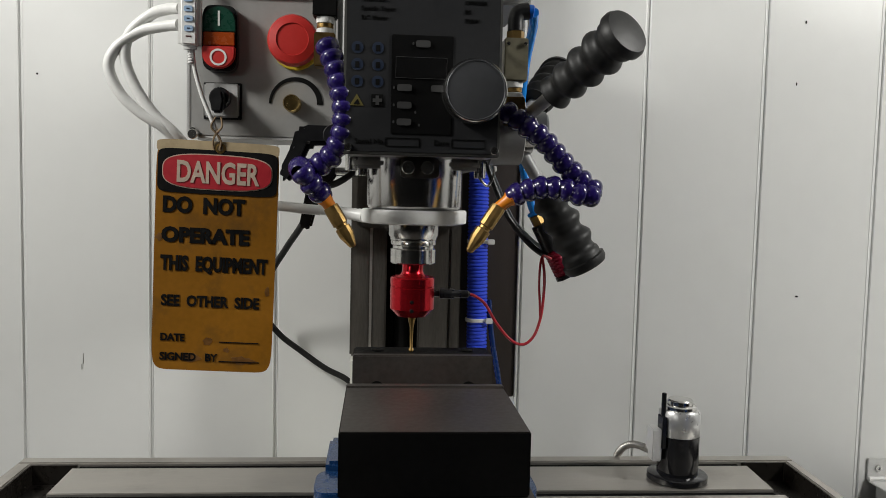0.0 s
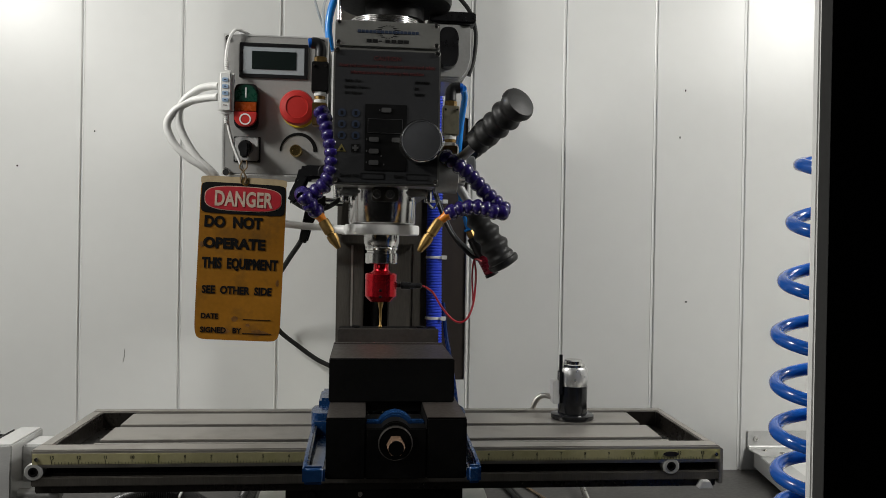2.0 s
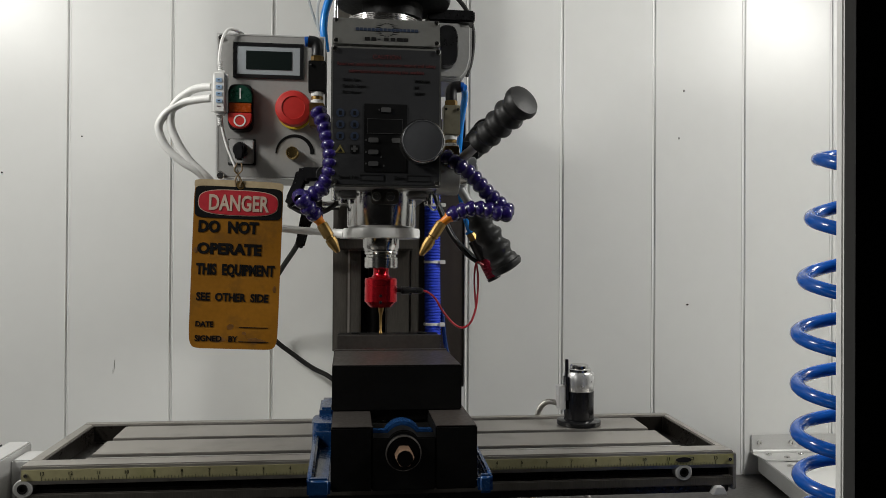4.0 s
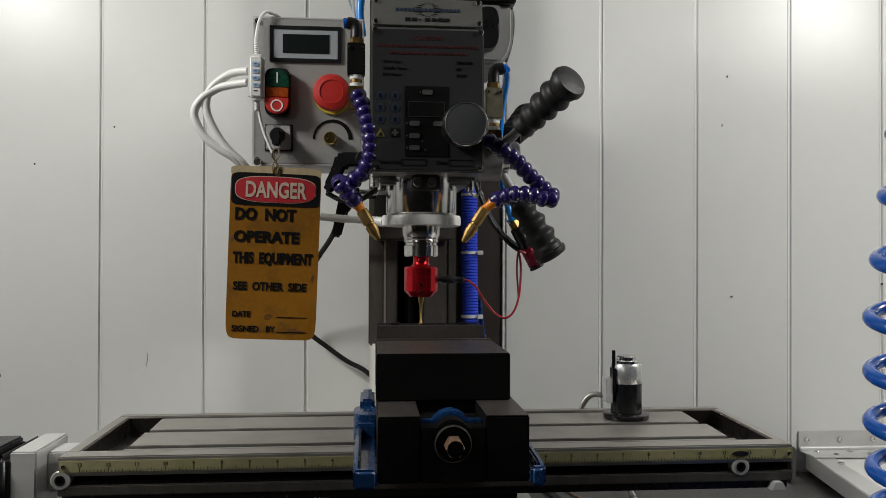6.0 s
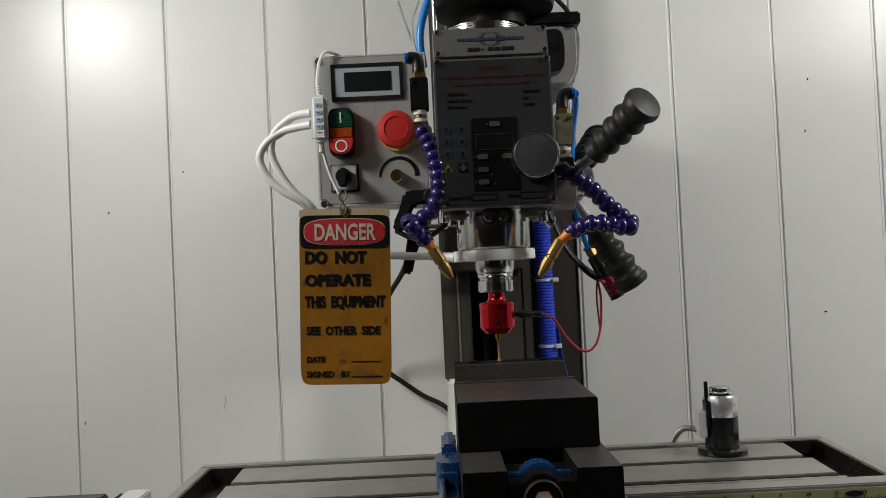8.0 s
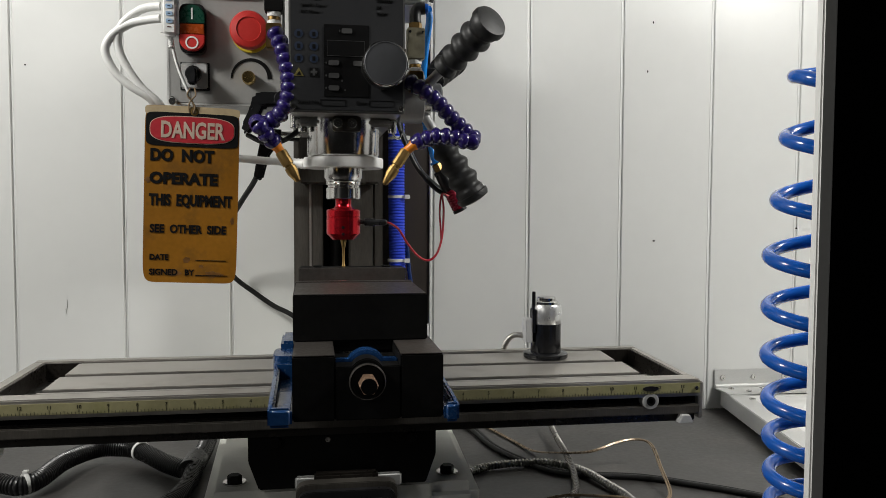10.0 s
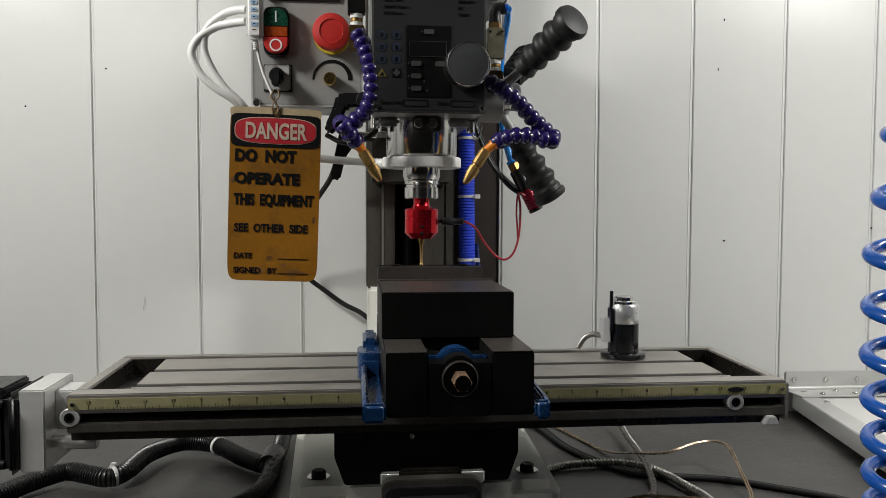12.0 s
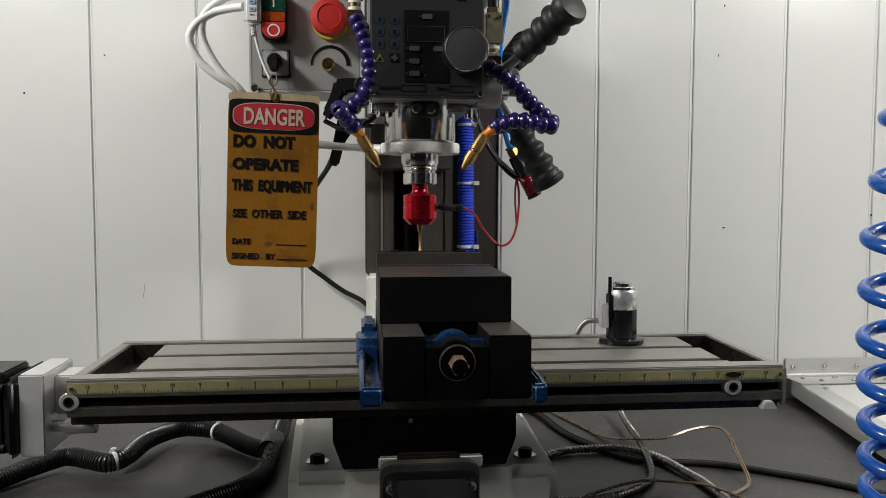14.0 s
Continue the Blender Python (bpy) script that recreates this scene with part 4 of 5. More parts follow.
# ---- tool setter on the table ----
def tool_setter():
    c = Vector((0.2256, 0.1375, 0.0))
    t = thing("tool_setter", c, "round tool setter, chrome top on gloss black base", "tool setter")
    part("base_disc", lathe([(0, 0), (0.0249, 0), (0.0258, 0.001), (0.0258, 0.0052), (0.0246, 0.0062), (0, 0.0062)], c, seg=48), "setter_black", t)
    part("lower_body", lathe([(0.0176, 0.0062), (0.0176, 0.0400), (0, 0.0400)], c, seg=48), "setter_black", t)
    part("upper_body", lathe([(0, 0.0400), (0.0172, 0.0400), (0.0177, 0.0406), (0.0177, 0.0600), (0.0162, 0.0625), (0, 0.0625)], c, seg=48), "satin", t, "satin steel upper body")
    part("plunger", lathe([(0.0142, 0.0625), (0.0142, 0.0655), (0.0130, 0.0665), (0.0110, 0.0665), (0.0110, 0.0700), (0.0099, 0.0712), (0, 0.0712)], c, seg=40), "chrome", t)
    part("side_block", box(0.1990, 0.2072, 0.1265, 0.1445, 0.0190, 0.0470, 0.001), "alu", t)
    part("nozzle_pin", rod((0.2090, 0.1315, 0.044), (0.2090, 0.1315, 0.0780), 0.0021), "setter_black", t)
    part("pin_bracket", box(0.2066, 0.2104, 0.1255, 0.1385, 0.030, 0.058, 0.0006), "setter_black", t)
    part("cable", ribbed(spline([(0.203, 0.136, 0.024), (0.1985, 0.150, 0.0245), (0.194, 0.168, 0.021), (0.191, 0.186, 0.011), (0.1905, 0.2025, -0.006), (0.192, 0.207, -0.036)], 10),
                         0.0034, 0.0032, 0.0011, 12), "armour", t, "armoured steel cable")


tool_setter()


# ---- edge finder probe in the spindle ----
def probe():
    c = Vector((MX + 0.001, 0.165, 0.0))
    t = thing("touch_probe", c + Vector((0, 0, 0.105)), "red anodised touch probe with gilt stylus in the spindle", "probe")
    part("shank", lathe([(0, 0.1850), (0.0092, 0.1850), (0.0092, 0.1760), (0.0110, 0.1735), (0.0165, 0.1715), (0, 0.1715)], c, seg=40), "red", t)
    part("body", lathe([(0, 0.1718), (0.0180, 0.1718), (0.0192, 0.1706), (0.0192, 0.1640), (0.0188, 0.1636), (0.0188, 0.1630), (0.0192, 0.1626), (0.0192, 0.1440), (0.0130, 0.1375), (0, 0.1370)], c, seg=48), "red", t)
    for z in (0.1515, 0.1440):
        part("set_screw", rod(c + Vector((-0.001, -0.0180, z)), c + Vector((-0.001, -0.0196, z)), 0.0018), "dark_iron", t)
    part("stylus", lathe([(0, 0.1372), (0.0034, 0.1372), (0.0034, 0.1350), (0.0026, 0.1310), (0.0016, 0.1270), (0.0013, 0.1090), (0.0021, 0.1078), (0.0023, 0.1064), (0.0015, 0.1052), (0, 0.1050)], c, seg=20), "brass", t, "slim gilt stylus")
    part("plug", lathe([(0.0028, 0), (0.0028, 0.005), (0.0046, 0.0055), (0.0046, 0.017), (0.0036, 0.019), (0.0034, 0.030), (0.0016, 0.032)], (0.0100, 0.165, 0.1570), (1, 0, 0), 20), "black", t)
    part("red_lead", tube(spline([(0.041, 0.165, 0.157), (0.047, 0.165, 0.155), (0.056, 0.165, 0.148), (0.066, 0.165, 0.132), (0.079, 0.165, 0.117), (0.0905, 0.165, 0.1125), (0.1000, 0.165, 0.120), (0.1058, 0.165, 0.137),
                                  (0.1078, 0.165, 0.157), (0.1085, 0.168, 0.175), (0.1075, 0.175, 0.190)], 8), 0.0013, 8), "red_wire", t)
    part("red_lead", tube(spline([(0.1058, 0.167, 0.137), (0.1050, 0.167, 0.150), (0.1040, 0.168, 0.170), (0.1075, 0.175, 0.190), (0.117, 0.180, 0.188)], 8), 0.0011, 8), "red_wire", t)


probe()


# ---- lamp ring round the quill ----
def ring_light():
    c = Vector((MX + 0.001, 0.165, 0.0))
    t = thing("ring_light", c + Vector((0, 0, 0.218)), "white ring lamp, unlit, clipped round the quill", "lamp")
    part("ring", lathe([(0.0250, 0.2190), (0.0430, 0.2182), (0.0452, 0.2192), (0.0455, 0.2215), (0.0455, 0.2285), (0.0445, 0.2303), (0.0250, 0.2303), (0.0250, 0.2190)], c, seg=64), "white", t)
    part("strain_relief", tube(spline([(-0.052, 0.172, 0.2235), (-0.064, 0.178, 0.2250), (-0.080, 0.185, 0.2265), (-0.092, 0.188, 0.2270)], 6), lambda i: 0.0062 - 0.00012 * i - (0.0006 if i % 2 else 0), 14), "white", t)
    part("cable", tube(spline([(-0.090, 0.188, 0.2270), (-0.115, 0.190, 0.2290), (-0.150, 0.195, 0.234), (-0.185, 0.195, 0.250), (-0.208, 0.180, 0.278), (-0.222, 0.172, 0.2945), (-0.240, 0.170, 0.306), (-0.257, 0.170, 0.322),
                               (-0.2665, 0.170, 0.344), (-0.259, 0.170, 0.361), (-0.240, 0.168, 0.3735), (-0.222, 0.160, 0.3765), (-0.204, 0.150, 0.377)], 8), 0.0046, 12), "white", t)
    part("cable", tube(spline([(-0.200, 0.185, 0.272), (-0.213, 0.174, 0.290), (-0.230, 0.172, 0.306), (-0.245, 0.172, 0.328), (-0.2535, 0.172, 0.351), (-0.249, 0.170, 0.372), (-0.231, 0.166, 0.387), (-0.216, 0.158, 0.3905), (-0.203, 0.150, 0.390)], 8), 0.0046, 12), "white", t)
    sw = part("inline_switch", box(-0.2028, -0.1845, 0.1380, 0.1500, 0.3565, 0.4075, 0.004, 3), "white", t, "white inline dimmer with pale blue keys")
    turn_m = Matrix.Translation((-0.1937, 0, 0.382)) @ Matrix.Rotation(radians(-1), 4, "Y") @ Matrix.Translation((0.1937, 0, -0.382))
    for i in range(4):
        z = 0.3955 - 0.0078 * i
        part("switch_key", turn(prism(oval(-0.1937, z, 0.0034, 0.0023, 5, 20), "y", 0.1372, 0.1382), turn_m), "button_blue", sw)
        part("key_mark", turn(box(-0.1949, -0.1926, 0.1369, 0.1373, z - 0.0005, z + 0.0005, 0), turn_m), "ink_blue", sw, smooth=0)
    part("indicator_bar", box(-0.1958, -0.1915, 0.1376, 0.1381, 0.3655, 0.3664, 0), "ink_red", sw, smooth=0)
    part("thin_lead", tube(spline([(-0.1945, 0.146, 0.407), (-0.1955, 0.150, 0.425), (-0.1925, 0.152, 0.446), (-0.1860, 0.154, 0.4575), (-0.178, 0.158, 0.4575), (-0.170, 0.168, 0.4555), (-0.165, 0.19, 0.456)], 8), 0.0017, 10), "white", t)
    part("thin_lead", tube(spline([(-0.1925, 0.146, 0.357), (-0.1905, 0.147, 0.340), (-0.1850, 0.147, 0.320), (-0.1775, 0.146, 0.302), (-0.1735, 0.147, 0.292), (-0.172, 0.155, 0.284)], 8), 0.0017, 10), "white", t)
    for z0, z1 in ((0.407, 0.419), (0.345, 0.357)):
        part("sleeve", ribbed([Vector((-0.1935, 0.146, z0)), Vector((-0.1940, 0.147, z1))], 0.0027, 0.0022, 0.0007, 12), "white", t)


ring_light()


# ---- coolant hoses ----
def coolant_hose(path, socket, nozzle, label):
    t = thing("coolant_hose", path[0], label, "hose", group="coolant hoses")
    line = even(spline(path, 14), 0.0100)
    for i, p in enumerate(line):
        q = line[min(i + 1, len(line) - 1)] - line[max(i - 1, 0)]
        prof = [(0.0050, -0.0066), (0.0078, -0.0062), (0.0091, -0.0046), (0.0095, -0.0024), (0.0092, -0.0002), (0.0084, 0.0016), (0.0075, 0.0026), (0.0073, 0.0036), (0.0066, 0.0052), (0.0055, 0.0066)]
        part("segment", lathe(prof, p, q, 18), "purple", t)
    s0, s1, n1 = Vector(line[-1]), Vector(socket), Vector(nozzle)
    d = s1 - s0
    h = d.length
    part("socket", lathe([(0.0062, -0.001), (0.0072, 0.001), (0.0070, 0.004), (0.0050, 0.008), (0.0048, h), (0, h)], s0, d, 20), "orange", t, "orange plastic socket")
    d = n1 - s1
    h = d.length
    part("nozzle", lathe([(0, -0.002), (0.0058, -0.002), (0.0062, 0), (0.0062, 0.40 * h), (0.0048, 0.42 * h), (0.0048, 0.47 * h), (0.0062, 0.49 * h), (0.0062, 0.68 * h), (0.0030, 0.97 * h), (0.0016, h), (0, h)], s1, d, 12), "brass", t, "knurled brass nozzle", smooth=25)


coolant_hose([(-0.0800, 0.103, 0.3540), (-0.0735, 0.098, 0.3380), (-0.0690, 0.094, 0.3200), (-0.0668, 0.094, 0.3030), (-0.0690, 0.094, 0.2850), (-0.0790, 0.096, 0.2690), (-0.0965, 0.098, 0.2590), (-0.0990, 0.088, 0.2610), (-0.0905, 0.092, 0.2500), (-0.0815, 0.099, 0.2405)],
             (-0.0755, 0.100, 0.2310), (-0.0580, 0.100, 0.2015), "violet jointed coolant hose with brass nozzle beside the head")
coolant_hose([(0.0640, 0.108, 0.3090), (0.0770, 0.102, 0.2990), (0.0900, 0.100, 0.2890), (0.1060, 0.098, 0.2710), (0.1220, 0.096, 0.2560), (0.1310, 0.094, 0.2470), (0.1200, 0.090, 0.2460), (0.1050, 0.093, 0.2505), (0.0860, 0.097, 0.2510), (0.0640, 0.100, 0.2435)],
             (0.0550, 0.100, 0.2340), (0.0325, 0.100, 0.1990), "violet jointed coolant hose with brass nozzle beside the head")


def air_valve(x, y, top, side, drop, label, tube_mat, body="dark_iron"):
    """A push-in elbow over a small valve and a brass block."""
    t = thing("air_valve", (x, y, top - 0.09 - drop), label, "valve", group="air valves")
    part("elbow", tube(spline([(x, y, top - 0.016), (x, y, top - 0.006), (x + side * 0.003, y, top - 0.001), (x + side * 0.010, y, top)], 6), 0.0066, 16), "black", t)
    part("release_ring", rod((x + side * 0.0095, y, top), (x + side * 0.0140, y, top - 0.0005), 0.0056), tube_mat, t, "blue release ring")
    part("hex_nut", lathe([(0, 0), (0.0072, 0), (0.0072, 0.006), (0, 0.006)], (x, y, top - 0.0225), seg=6), "brass", t, smooth=20)
    z = top - 0.0225
    part("valve_body", box(x - 0.0095, x + 0.0095, y - 0.008, y + 0.010, z - 0.034, z, 0.001), body, t)
    for s in (-1, 1):
        screw_head(x + s * 0.0068, y - 0.008, z - 0.005, t, 0.0016)
    part("union", lathe([(0.0070, 0), (0.0070, 0.0035), (0.0058, 0.004), (0.0058, 0.0075), (0.0070, 0.008), (0.0070, 0.0125)], (x, y, z - 0.0465), seg=20), "white", t, "pale plastic union with brass band")
    part("union_band", rod((x, y, z - 0.0425), (x, y, z - 0.0385), 0.0064), "brass", t)
    part("brass_block", box(x - 0.0082, x + 0.0082, y - 0.008, y + 0.009, z - 0.0465 - drop, z - 0.0465, 0.001), "brass", t)


air_valve(-0.0830, 0.112, 0.4360, -1, 0.026, "black air valve with brass block beside the control box", "blue_tube")
air_valve(0.0685, 0.120, 0.3925, 1, 0.023, "black elbow on a dull nickel valve with brass block", "blue_tube", "nickel")


# ---- hoses and leads on the machine ----
def line_thing(name, pts, r, material, label, category, ribs=None, seg=12, n=10):
    p = spline(pts, n)
    bm = ribbed(p, r, *ribs, seg) if ribs else tube(p, r, seg)
    ob = finish(name, bm, material)
    return tagged(ob, label, category)


def corrugated_sleeve():
    t = thing("corrugated_sleeve", (0.0765, 0.397, -0.02), "violet-blue corrugated cable sleeve with white zip ties along the column", "cable sleeve")
    part("sleeve", ribbed(spline([(0.0790, 0.398, -0.05), (0.0785, 0.397, 0.05), (0.0765, 0.396, 0.18), (0.0760, 0.396, 0.30), (0.0745, 0.392, 0.40), (0.0700, 0.38, 0.47)], 14), 0.0122, 0.0042, 0.0016, 18), "conduit_blue", t)
    for z in (0.097, 0.189, 0.273, 0.361):
        zt = part("zip_tie", rod((0.0768, 0.3965, z - 0.0022), (0.0768, 0.3965, z + 0.0022), 0.0130), "white", t)
        part("tie_head", box(0.0865, 0.0945, 0.382, 0.387, z - 0.003, z + 0.003, 0.0006), "white", zt)


corrugated_sleeve()


def air_gun_line():
    t = thing("air_line", (0.12, 0.19, 0.165), "light blue air tube with brass fitting and dark red connector", "air line")
    part("tube", tube(spline([(0.0830, 0.120, 0.3920), (0.0890, 0.155, 0.387), (0.0890, 0.185, 0.362), (0.0880, 0.195, 0.330), (0.0880, 0.197, 0.300), (0.0920, 0.195, 0.268), (0.0990, 0.191, 0.238), (0.1020, 0.190, 0.2290)], 10), 0.0040, 14), "sky_tube", t)
    a, d = Vector((0.1020, 0.190, 0.2290)), Vector((0.0310, 0, -0.0590)).normalized()
    part("tube_ring", rod(a - d * 0.001, a + d * 0.002, 0.0068), "sky_tube", t)
    part("hex_fitting", lathe([(0.0050, 0.002), (0.0068, 0.003), (0.0068, 0.011), (0.0055, 0.013)], a, d, 6), "brass", t, smooth=20)
    part("coupler", rod(a + d * 0.012, a + d * 0.038, 0.0085), "black", t)
    prof = [(0.0070, 0.038)]
    for i in range(7):
        prof += [(0.0086, 0.0385 + 0.0035 * i), (0.0086, 0.0407 + 0.0035 * i), (0.0080, 0.0412 + 0.0035 * i)]
    part("knurled_ring", lathe(prof + [(0.0075, 0.064), (0, 0.064)], a, d, 24), "crimson", t, "dark red knurled coupling ring")
    part("end_cap", lathe([(0.0078, 0.063), (0.0088, 0.0635), (0.0088, 0.0665), (0.0060, 0.067), (0, 0.066)], a, d, 24), "black", t)


air_gun_line()
line_thing("black_lead", [(0.057, 0.21, 0.285), (0.061, 0.205, 0.268), (0.068, 0.20, 0.248), (0.079, 0.195, 0.224), (0.096, 0.192, 0.203), (0.108, 0.190, 0.193), (0.116, 0.186, 0.190)], 0.0026, "black", "black twin lead hanging from the head", "cable")
line_thing("black_lead", [(0.060, 0.213, 0.285), (0.065, 0.207, 0.265), (0.073, 0.202, 0.245), (0.084, 0.197, 0.222), (0.099, 0.194, 0.206), (0.111, 0.191, 0.196)], 0.0016, "bezel", "grey stripe lead hanging from the head", "cable")
line_thing("black_cable", [(-0.060, 0.30, 0.262), (-0.085, 0.30, 0.262), (-0.103, 0.305, 0.249), (-0.117, 0.33, 0.213), (-0.139, 0.36, 0.181), (-0.164, 0.395, 0.142), (-0.176, 0.425, 0.104), (-0.157, 0.436, 0.0716), (-0.129, 0.441, 0.048), (-0.1007, 0.443, 0.0273), (-0.075, 0.446, 0.013), (-0.05, 0.448, -0.01)],
           0.0036, "rubber", "black rubber cable looping beside the column", "cable")
line_thing("black_cable", [(0.095, 0.30, 0.556), (0.112, 0.30, 0.535), (0.121, 0.30, 0.505), (0.119, 0.30, 0.470), (0.112, 0.30, 0.445)], 0.0030, "rubber", "black rubber cable beside the side housing", "cable")
line_thing("clear_tube", [(-0.108, 0.30, 0.560), (-0.098, 0.30, 0.525), (-0.088, 0.30, 0.498), (-0.080, 0.28, 0.470)], 0.0018, "bezel", "thin clear tube above the control box", "tube")
line_thing("clear_tube", [(-0.080, 0.30, 0.560), (-0.090, 0.30, 0.535), (-0.089, 0.29, 0.500), (-0.080, 0.27, 0.465)], 0.0018, "bezel", "thin clear tube above the control box", "tube")
line_thing("blue_air_tube", [(-0.068, 0.25, 0.545), (-0.078, 0.25, 0.515), (-0.081, 0.25, 0.490), (-0.078, 0.25, 0.460)], 0.0050, "sky_tube", "blue air tube above the control box", "tube")
line_thing("blue_air_tube", [(0.092, 0.40, 0.120), (0.096, 0.395, 0.075), (0.103, 0.39, 0.035), (0.112, 0.39, -0.02), (0.118, 0.39, -0.08)], 0.0032, "navy", "dark blue air tube beside the column", "tube")
line_thing("black_cable", [(-0.118, 0.20, 0.258), (-0.100, 0.185, 0.249), (-0.080, 0.19, 0.250), (-0.062, 0.20, 0.262), (-0.055, 0.20, 0.272)], 0.0030, "rubber", "black rubber cable below the head", "cable")


# ---- coiled air hose ----
def coil_hose():
    t = thing("coiled_air_hose", (0.343, -0.19, BENCH), "blue coiled air hose hanging beside the door", "hose")
    levels = [0.304, 0.278, 0.228, 0.179, 0.135, 0.094, 0.056, 0.021, -0.010, -0.038, -0.063, -0.087, -0.110, -0.131]
    pts = []
    for i, (a, b) in enumerate(zip(levels, levels[1:])):
        for k in range(14 if i == 0 else 0, 28):
            f = k / 28
            z = a + (b - a) * f
            th = math.pi + 2 * math.pi * f
            s = min(1, max(0, (0.30 - z) / 0.16))
            r = 0.0270 + 0.0055 * s
            cx = 0.3585 - 0.0140 * s + 0.010 * max(0, (0.06 - z) / 0.2)
            pts.append(Vector((cx + r * math.cos(th), -0.190 + r * math.sin(th) * 0.95, z)))
    part("coil", tube(pts, 0.0055, 14), "blue_tube", t)
    part("tail", tube(spline([pts[0], pts[0] + Vector((0.002, -0.012, 0.006)), Vector((0.400, -0.21, 0.33)), Vector((0.405, -0.21, 0.46)), Vector((0.405, -0.21, 0.735))], 10), 0.0055, 14), "blue_tube", t)
    e = pts[-1]
    part("tail", tube(spline([e, e + Vector((0.004, -0.02, -0.010)), Vector((0.345, -0.225, BENCH + 0.0056)), Vector((0.42, -0.235, BENCH + 0.0056))], 10), 0.0055, 14), "blue_tube", t)


coil_hose()


# ---- cables on the bench ----
def bench_z(r):
    return BENCH + r


def loom():
    t = thing("cable_loom", (-0.30, 0.22, BENCH), "black corrugated cable loom with white zip ties on the bench", "cable loom")
    z = bench_z(0.0115)
    main = spline([(-0.60, 0.00, z), (-0.52, 0.09, z), (-0.476, 0.150, z), (-0.452, 0.186, z + 0.002), (-0.424, 0.211, z + 0.004), (-0.395, 0.200, z + 0.003), (-0.371, 0.190, z + 0.002), (-0.355, 0.205, z + 0.004), (-0.344, 0.262, z + 0.006),
                   (-0.320, 0.305, z + 0.006), (-0.290, 0.312, z + 0.005), (-0.262, 0.297, z + 0.004), (-0.220, 0.245, z + 0.002), (-0.190, 0.222, z + 0.002), (-0.183, 0.270, z + 0.004), (-0.181, 0.33, z + 0.01), (-0.175, 0.39, z + 0.03)], 12)
    part("sleeve", ribbed(main, 0.0112, 0.0036, 0.0014, 16), "loom", t)
    part("sleeve", ribbed(spline([(-0.187, 0.245, z + 0.006), (-0.184, 0.205, z + 0.004), (-0.188, 0.150, z), (-0.204, 0.102, z), (-0.230, 0.072, z), (-0.262, 0.040, z), (-0.33, -0.02, z), (-0.42, -0.08, z)], 12), 0.0105, 0.0036, 0.0014, 16), "loom", t)
    for p, q in ((Vector((-0.3655, 0.193, z + 0.003)), Vector((0.016, 0.012, 0.001))), (Vector((-0.262, 0.297, z + 0.004)), Vector((0.042, -0.052, 0)))):
        d = q.normalized()
        zt = part("zip_tie", rod(p - d * 0.0024, p + d * 0.0024, 0.0124), "white", t)
        part("tie_head", turn(box(-0.003, 0.003, -0.003, 0.003, 0.0115, 0.0155, 0.0006), Matrix.Translation(p)), "white", zt)
    part("tape_wrap", rod((-0.190, 0.212, z + 0.003), (-0.186, 0.250, z + 0.006), 0.0135), "loom", t)


loom()
line_thing("armoured_cable", [(0.120, 0.165, bench_z(0.0052)), (0.160, 0.198, bench_z(0.0052)), (0.199, 0.208, bench_z(0.006)), (0.248, 0.200, bench_z(0.008)), (0.281, 0.168, bench_z(0.008)), (0.297, 0.120, bench_z(0.006)), (0.306, 0.070, bench_z(0.0052)),
                              (0.300, -0.01, bench_z(0.0052)), (0.25, -0.08, bench_z(0.0052))], 0.0050, "armour", "flexible armoured steel conduit looped on the bench", "cable", ribs=(0.0046, 0.0021), seg=14)
line_thing("armoured_cable", [(0.300, 0.375, bench_z(0.02)), (0.288, 0.295, bench_z(0.014)), (0.277, 0.215, bench_z(0.014)), (0.268, 0.155, bench_z(0.008)), (0.250, 0.100, bench_z(0.0045)), (0.205, 0.060, bench_z(0.0045)), (0.15, 0.045, bench_z(0.0045)), (0.11, 0.05, bench_z(0.0045))],
           0.0042, "armour", "flexible armoured steel conduit looped on the bench", "cable", ribs=(0.0044, 0.0020), seg=14)
for k in range(2):
    o = 0.0052 * k
    line_thing("black_cable", [(0.150, 0.44, bench_z(0.0034)), (0.182 + o, 0.39, bench_z(0.0034)), (0.196 + o, 0.295, bench_z(0.0034)), (0.218 + o, 0.230 + o * 0.5, bench_z(0.0034)), (0.247 + o, 0.180 + o, bench_z(0.0034)), (0.284, 0.160 + o, bench_z(0.0034)), (0.350, 0.141 + o, bench_z(0.0034)),
                               (0.403, 0.106 + o, bench_z(0.0034)), (0.455, 0.064 + o, bench_z(0.0034)), (0.53, -0.02 + o, bench_z(0.0034))], 0.0033, "rubber", "black rubber cable lying on the bench", "cable")
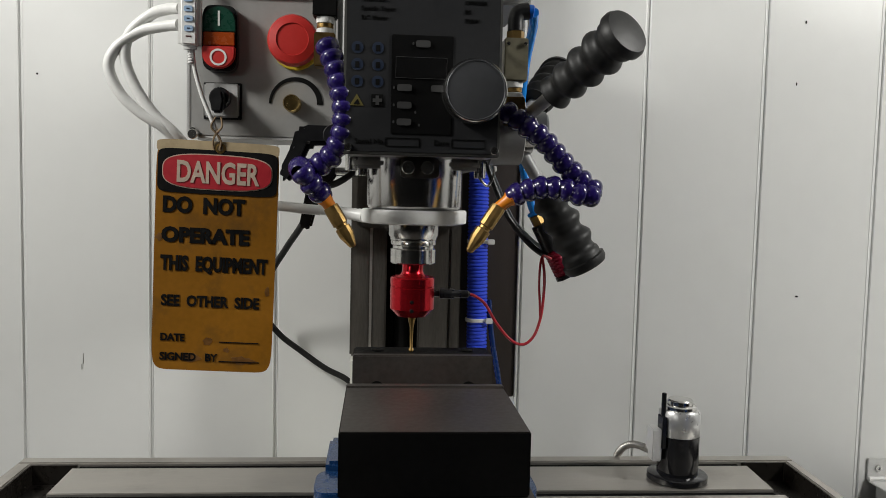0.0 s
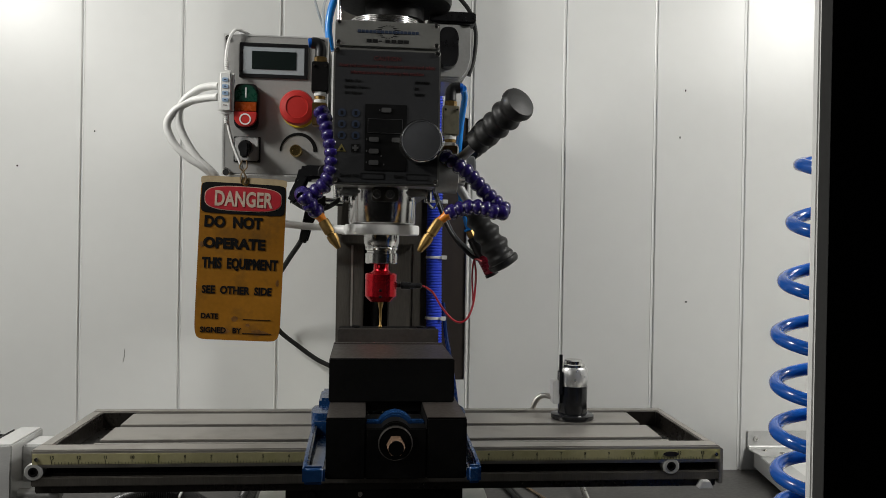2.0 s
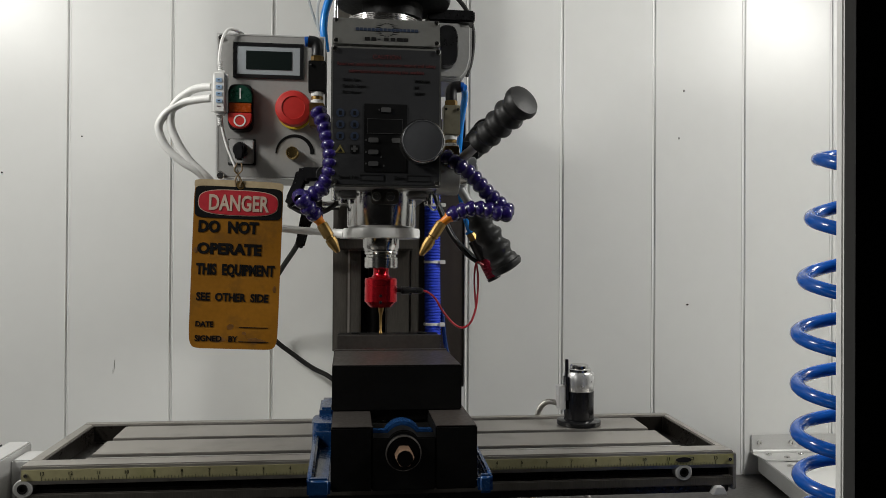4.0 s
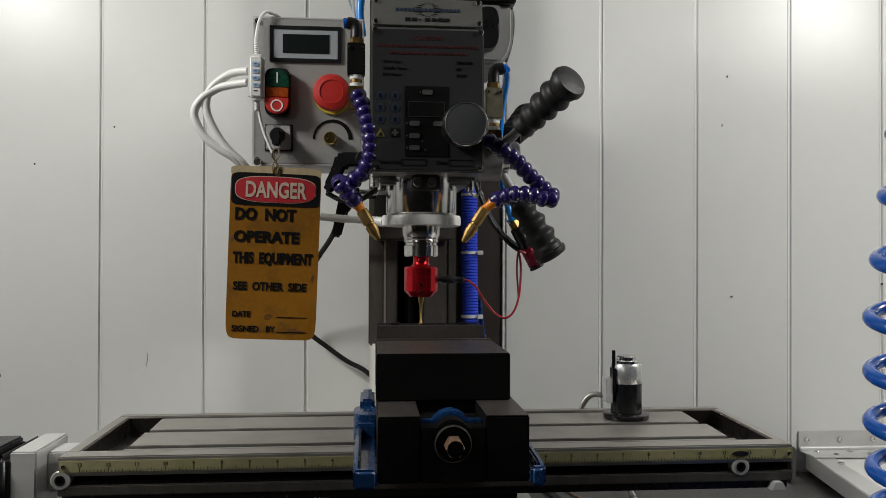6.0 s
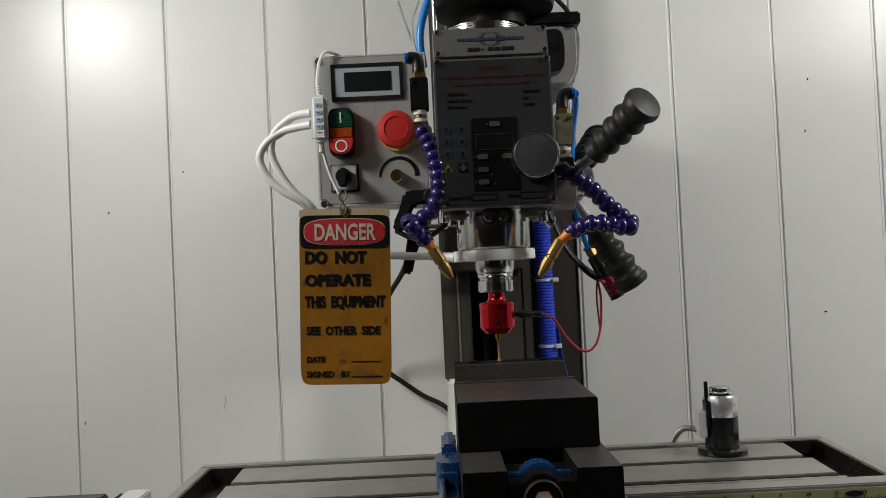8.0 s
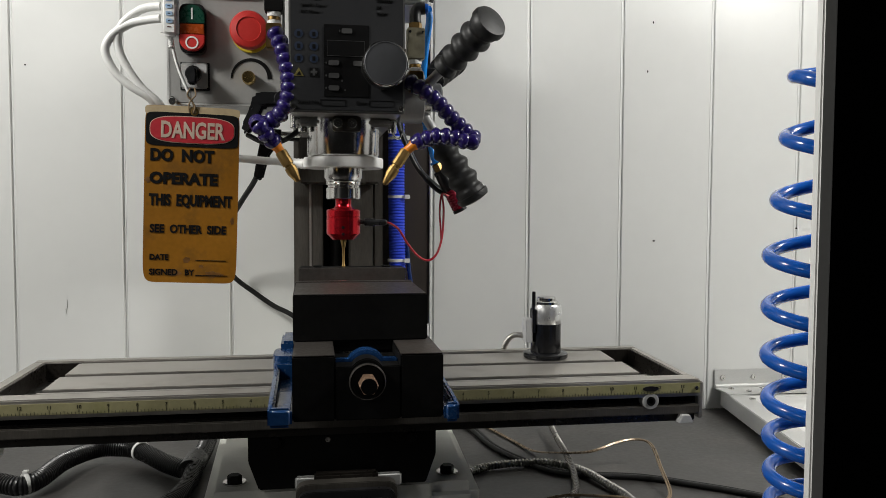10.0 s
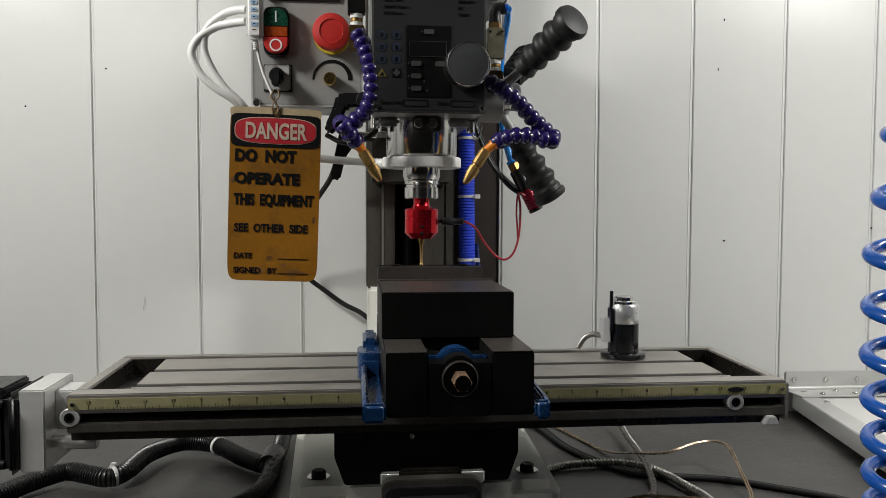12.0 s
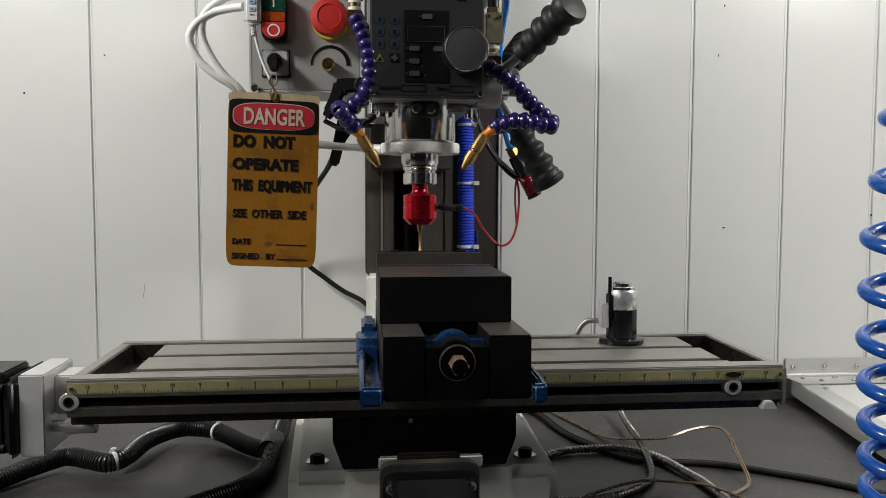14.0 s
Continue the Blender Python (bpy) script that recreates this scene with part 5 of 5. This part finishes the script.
for k in range(2):
    o = 0.0026 * k
    line_thing("speaker_wire", [(0.200, 0.43, bench_z(0.002)), (0.216 + o, 0.374, bench_z(0.002)), (0.231 + o, 0.321, bench_z(0.002)), (0.246 + o, 0.262, bench_z(0.004)), (0.268 + o, 0.212, bench_z(0.016)), (0.300, 0.185 + o, bench_z(0.024)), (0.338, 0.192 + o, bench_z(0.032)), (0.366, 0.194 + o, bench_z(0.034)),
                                (0.375 + o, 0.176, bench_z(0.032)), (0.365 + o, 0.125, bench_z(0.020)), (0.355 + o, 0.078, bench_z(0.006)), (0.335, 0.060 - o, bench_z(0.002)), (0.310, 0.045 - o, bench_z(0.002)), (0.30, 0.0, bench_z(0.002))],
               0.0012, "copper", "clear and copper twin wire lying on the bench", "wire", seg=8)
    line_thing("speaker_wire", [(0.130, 0.02 + o, bench_z(0.0018)), (0.150, 0.047 + o, bench_z(0.0018)), (0.180, 0.067 + o, bench_z(0.004)), (0.226, 0.075 + o, bench_z(0.011)), (0.268, 0.066 + o, bench_z(0.012)), (0.300, 0.050 + o, bench_z(0.012)), (0.34, 0.01 + o, bench_z(0.002))],
               0.0012, "copper", "clear and copper twin wire lying on the bench", "wire", seg=8)


# ---- small marks on the wall ----
def wall_marks():
    back = bpy.data.objects["wall_back"]
    for x, z, rx, rz in ((-0.5615, 0.3180, 0.0013, 0.0014), (-0.4472, 0.3743, 0.0012, 0.0012), (0.4983, 0.1215, 0.0022, 0.0012), (0.7450, 0.1420, 0.0018, 0.0014), (0.4830, 0.3910, 0.0008, 0.0022),
                         (0.4910, 0.4680, 0.0010, 0.0020), (-0.3970, 0.0310, 0.0003, 0.0070), (-0.6080, 0.0060, 0.0012, 0.0030), (-0.3988, 0.0210, 0.0003, 0.0040)):
        p = SKEW @ Vector((x, -0.0004, z))
        part("scuff_mark", prism(oval(p.x, p.z, rx, rz, 2.2, 10), "y", p.y - 0.0002, p.y + 0.0005), "ink_black" if rz < 0.0025 else "scuff", back, smooth=0)


wall_marks()
